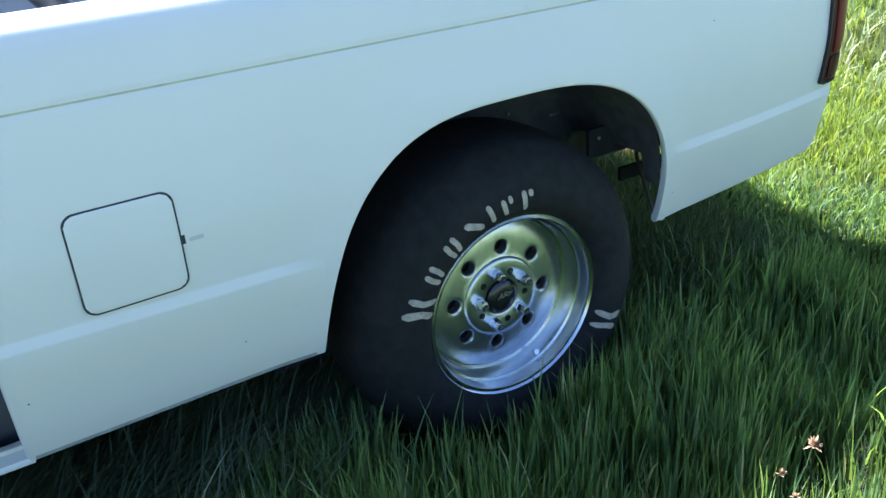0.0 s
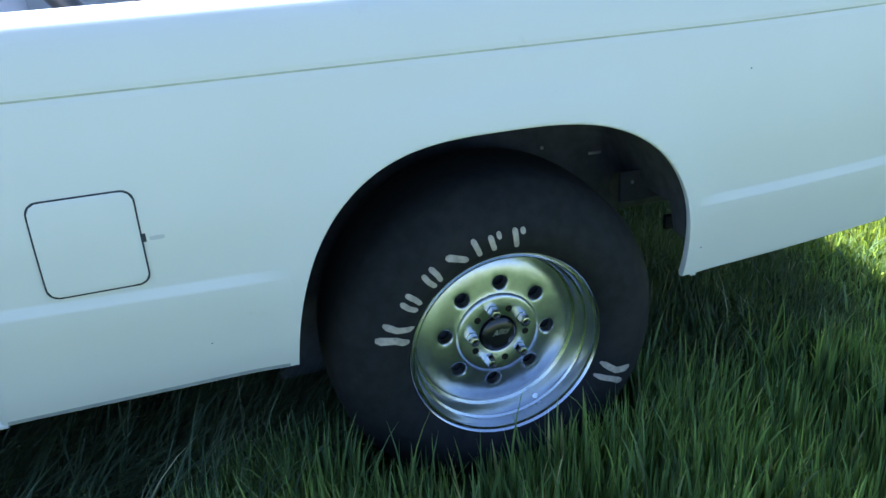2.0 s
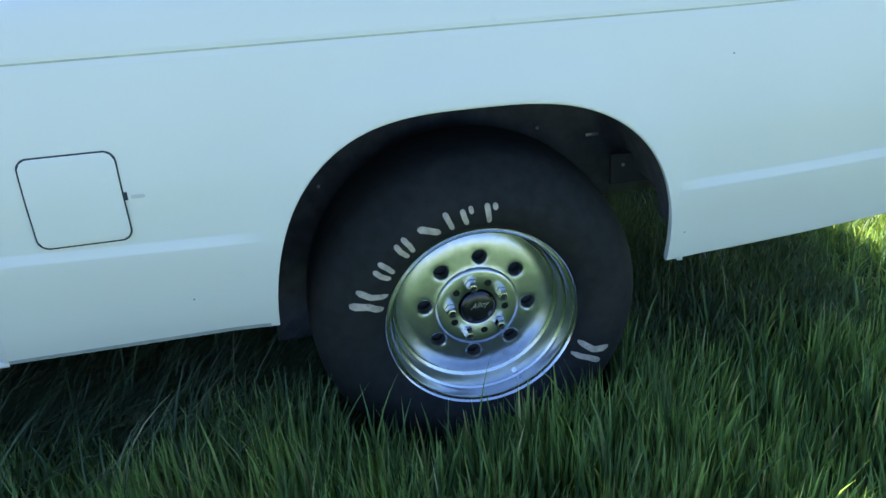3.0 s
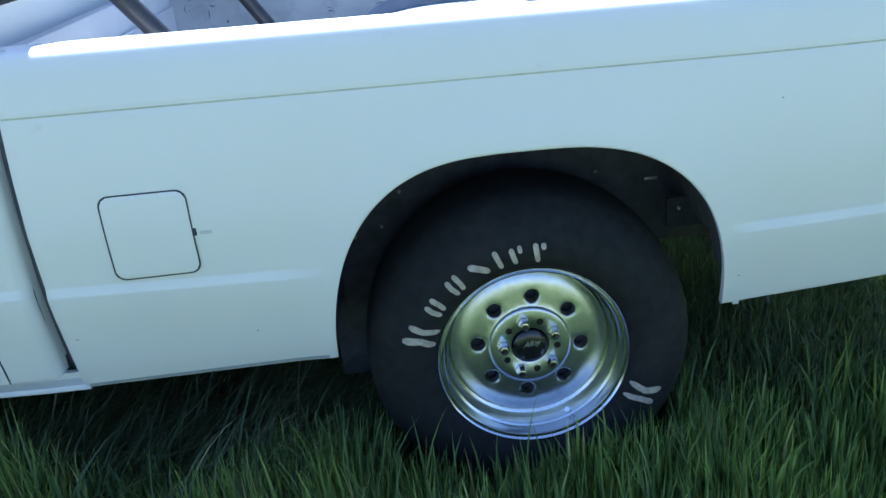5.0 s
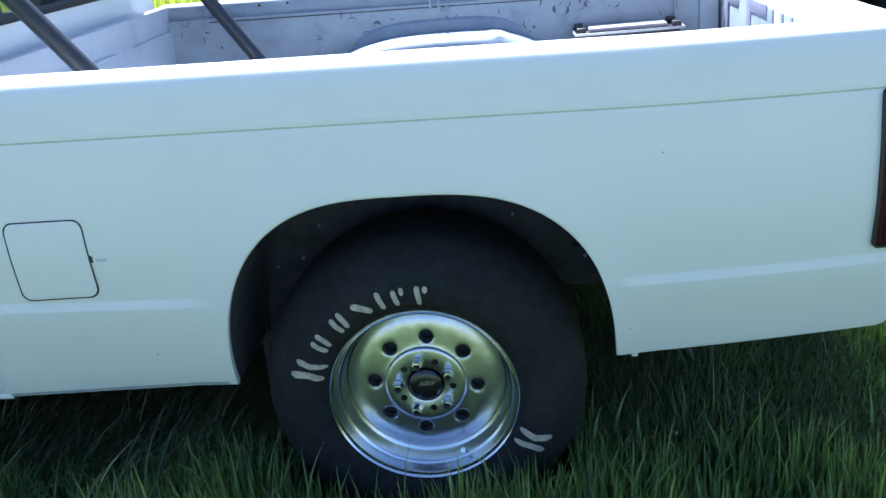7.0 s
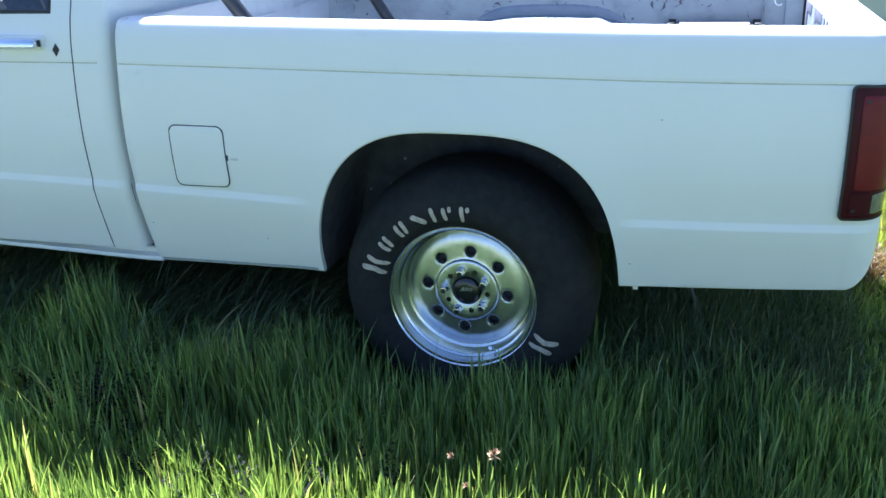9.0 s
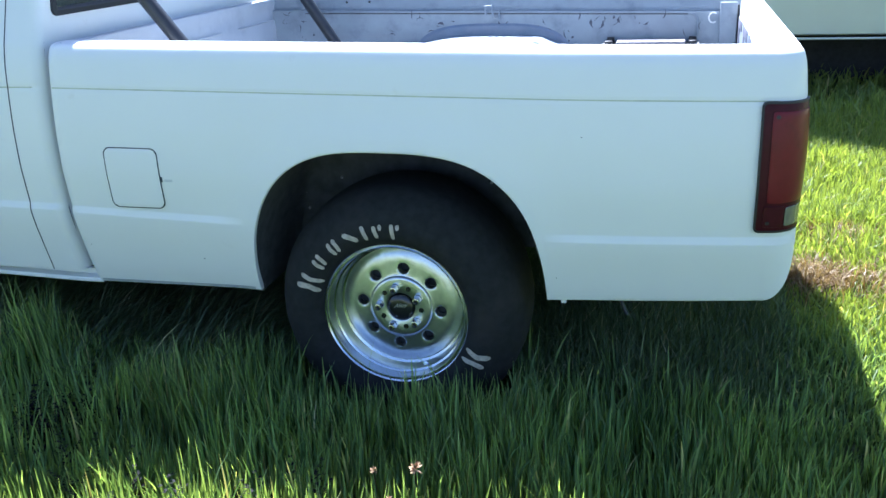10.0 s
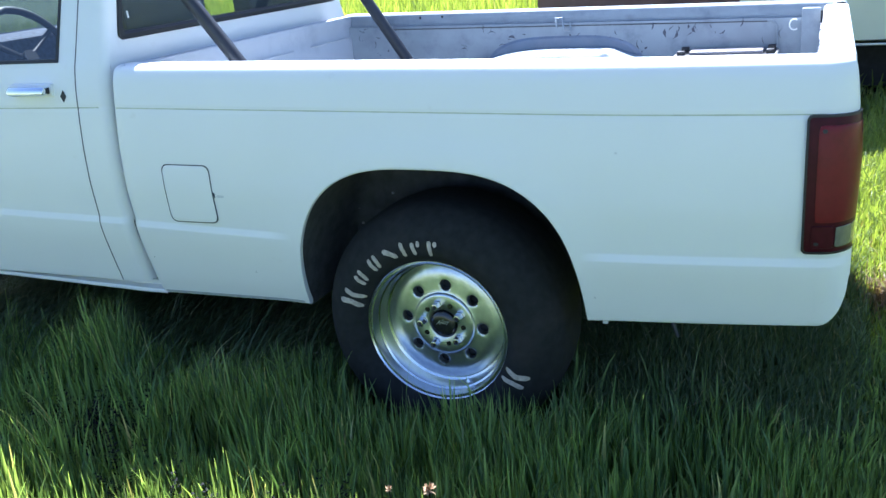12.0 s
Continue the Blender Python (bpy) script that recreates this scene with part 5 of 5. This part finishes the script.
# grass behind the tail and beyond the truck
x, y = scatter(90000, 1.05, 3.2, 0.05, 5.6, 0.04)
keep_share = (gen.uniform(0, 1, len(x)) > dryness(x, y) * 0.85) & (gen.uniform(0, 1, len(x)) < np.maximum(tail_zone(x, y), (x < 1.05) | (y < 0.05)))
x, y = x[keep_share], y[keep_share]
h = gen.uniform(0.07, 0.17, len(x)) * patchy(x, y) * (1 - 0.5 * dryness(x, y)) * (1 - 0.55 * np.exp(-(((x - 1.2) / 0.22) ** 2 + ((y - 1.05) / 0.25) ** 2)))
# Darker and lighter grass colours divide along the truck's shadow edge.
shadow_side = y + gen.normal(0, 0.12, len(x)) < 0.95 - 0.9 * (x - 1.05)
for ok, stuff, label in ((shadow_side, GRASS, "grass round the rear corner, in the darker tone for the truck's shadow"), (~shadow_side, GRASS_FAR, "short grass behind the truck, sunlight put into its colour")):
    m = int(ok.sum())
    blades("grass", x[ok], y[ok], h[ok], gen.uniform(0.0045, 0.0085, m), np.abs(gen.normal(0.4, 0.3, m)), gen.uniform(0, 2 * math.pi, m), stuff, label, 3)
x, y = scatter(80000, -6.0, 6.5, 1.45, 13.0, 0.06)
ok = gen.uniform(0, 1, len(x)) > 0.9 * tail_zone(x, y)
x, y = x[ok], y[ok]
blades("grass", x, y, gen.uniform(0.08, 0.20, len(x)), gen.uniform(0.010, 0.020, len(x)), np.abs(gen.normal(0.5, 0.35, len(x))), gen.uniform(0, 2 * math.pi, len(x)), GRASS_FAR, "field grass beyond the truck, sunlight put into its colour", 2)
x, y = scatter(125000, -6.0, 6.5, -5.5, 1.6, 0.06)
inner = np.minimum(np.minimum(x + 2.8, 3.1 - x), y + 1.75)
under = (np.abs(y - 0.81) < 0.85) & (x > -3.4) & (x < 1.1)
behind = gen.uniform(0, 1, len(x)) < tail_zone(x, y)
ok = ~under & ~behind & (gen.uniform(0, 1, len(x)) > np.clip(inner / 1.0, 0, 1) ** 0.7)
x, y = x[ok], y[ok]
fade = gen.uniform(0, 1, len(x)) < np.clip(np.minimum(np.minimum(x + 6.0, 6.5 - x), y + 5.5) / 1.5, 0, 1)
x, y = x[fade], y[fade]
blades("grass", x, y, gen.uniform(0.09, 0.21, len(x)), gen.uniform(0.008, 0.015, len(x)), np.abs(gen.normal(0.4, 0.3, len(x))), gen.uniform(0, 2 * math.pi, len(x)), GRASS_FIELD, "field grass round the truck, lightened to bounce light onto it", 3)
# tall field grass far behind
x, y = gen.uniform(-16.0, 3.0, 45000), gen.uniform(11.0, 30.0, 45000)
blades("grass", x, y, gen.uniform(0.22, 0.55, len(x)), gen.uniform(0.020, 0.040, len(x)), np.abs(gen.normal(0.2, 0.15, len(x))), gen.uniform(0, 2 * math.pi, len(x)), GRASS_FAR, "tall yellow-green field grass far behind the truck", 2, base=np.zeros(len(x)))
# dry patch behind the tail
bm = bmesh.new()
for cx, cy, r in ((1.28, 1.25, 0.10), (1.48, 1.80, 0.10), (1.57, 1.20, 0.08)):
    ring = [bm.verts.new((cx + r * (0.8 + 0.25 * math.sin(3 * a + cx)) * math.cos(a), cy + r * (0.7 + 0.2 * math.cos(2 * a)) * math.sin(a), 0.012 + ground_height(cx, cy))) for a in np.linspace(0, 2 * math.pi, 28, endpoint=False)]
    bm.faces.new(ring)
tagged(part("bare_patch", bm, DIRT, None), "bare brown earth patch in the grass", "bare earth", kind="structure")
cx = np.concatenate([gen.normal(1.28, 0.09, 800), gen.normal(1.48, 0.10, 600), gen.normal(1.57, 0.13, 700), gen.uniform(1.05, 2.2, 500)])
cy = np.concatenate([gen.normal(1.25, 0.08, 800), gen.normal(1.80, 0.09, 600), gen.normal(1.24, 0.12, 700), gen.uniform(0.8, 2.4, 500)])
blades("dry_grass", cx, cy, gen.uniform(0.04, 0.11, len(cx)), gen.uniform(0.003, 0.006, len(cx)), np.abs(gen.normal(0.9, 0.4, len(cx))), gen.uniform(0, 2 * math.pi, len(cx)), DRY, "dry straw-coloured grass round the bare patch", 3)


# ---- seed heads and weeds ----
def seed_head(x, y, z, size, seed):
    r = random.Random(seed)
    thing = empty("dry_flower", (x, y, ground_height(x, y)))
    z -= ground_height(x, y)
    tagged(thing, "dried brown flower head on a thin stalk in the grass", "flower", "dried flowers")
    bm = bmesh.new()
    tube(bm, [(0.02, 0.01, -0.01), (0.008, 0.0, z * 0.5), (0, 0, z)], 0.0016, 6)
    part("stalk", bm, DRY, thing)
    bm = bmesh.new()
    for k in range(34):
        a, e = r.uniform(0, 6.28), r.uniform(-0.3, 1.3)
        d = Vector((math.cos(a) * math.cos(e), math.sin(a) * math.cos(e), math.sin(e)))
        s = size * r.uniform(0.6, 1.1)
        side = d.cross(Vector((0.3, 0.2, 1))).normalized() * size * 0.16
        p = Vector((0, 0, z))
        vs = [bm.verts.new(q) for q in (p, p + d * s * 0.6 - side, p + d * s, p + d * s * 0.6 + side)]
        bm.faces.new(vs)
    part("head", bm, SEED, thing, "withered brown florets", smooth=False)
    return thing


seed_head(0.224, -0.583, 0.246, 0.020, 1)
seed_head(0.131, -0.592, 0.235, 0.012, 2)
seed_head(0.165, -0.60, 0.17, 0.011, 3)


def weed(x, y, seed):
    """A low weed with feathery leaves."""
    r = random.Random(seed)
    thing = empty("weed", (x, y, ground_height(x, y)))
    tagged(thing, "low feathery green weed between the grass", "weed", "weeds")
    bm = bmesh.new()
    for k in range(13):
        a, ln = r.uniform(0, 6.28), r.uniform(0.13, 0.23)
        d = Vector((math.cos(a) * 0.5, math.sin(a) * 0.5, 0.86))
        for j in range(9):
            f = (j + 2) / 10
            p = d * ln * f + Vector((0, 0, -0.02 * f * f))
            for s in (-1, 1):
                q = Vector((-math.sin(a) * s + 0.4 * math.cos(a), math.cos(a) * s + 0.4 * math.sin(a), 0.3)) * 0.030 * (1.2 - f)
                w = Vector((math.cos(a), math.sin(a), 0.2)) * 0.0055
                bm.faces.new([bm.verts.new(v) for v in (p, p + q * 0.6 - w, p + q, p + q * 0.6 + w)])
    part("leaves", bm, WEED, thing, smooth=False)


for k, (x, y) in enumerate(((-0.72, -0.50), (-0.60, -0.56), (-0.80, -0.20), (-0.92, -0.32), (-0.10, -0.56), (-1.05, -0.10), (-0.45, -0.62), (0.30, -0.62), (-0.98, -0.36), (-0.86, -0.40), (-1.10, -0.30), (-0.80, -0.30), (-1.02, -0.24), (-1.20, -0.24), (-1.16, -0.36), (-0.90, -0.22), (-1.28, -0.32), (-1.06, -0.40), (-1.00, -0.31), (-1.14, -0.20), (-0.30, -0.60), (-0.92, -0.30), (-1.22, -0.40), (-0.84, -0.24), (-1.05, -0.46), (-0.94, -0.44), (-1.14, -0.44))):
    weed(x, y, 20 + k)
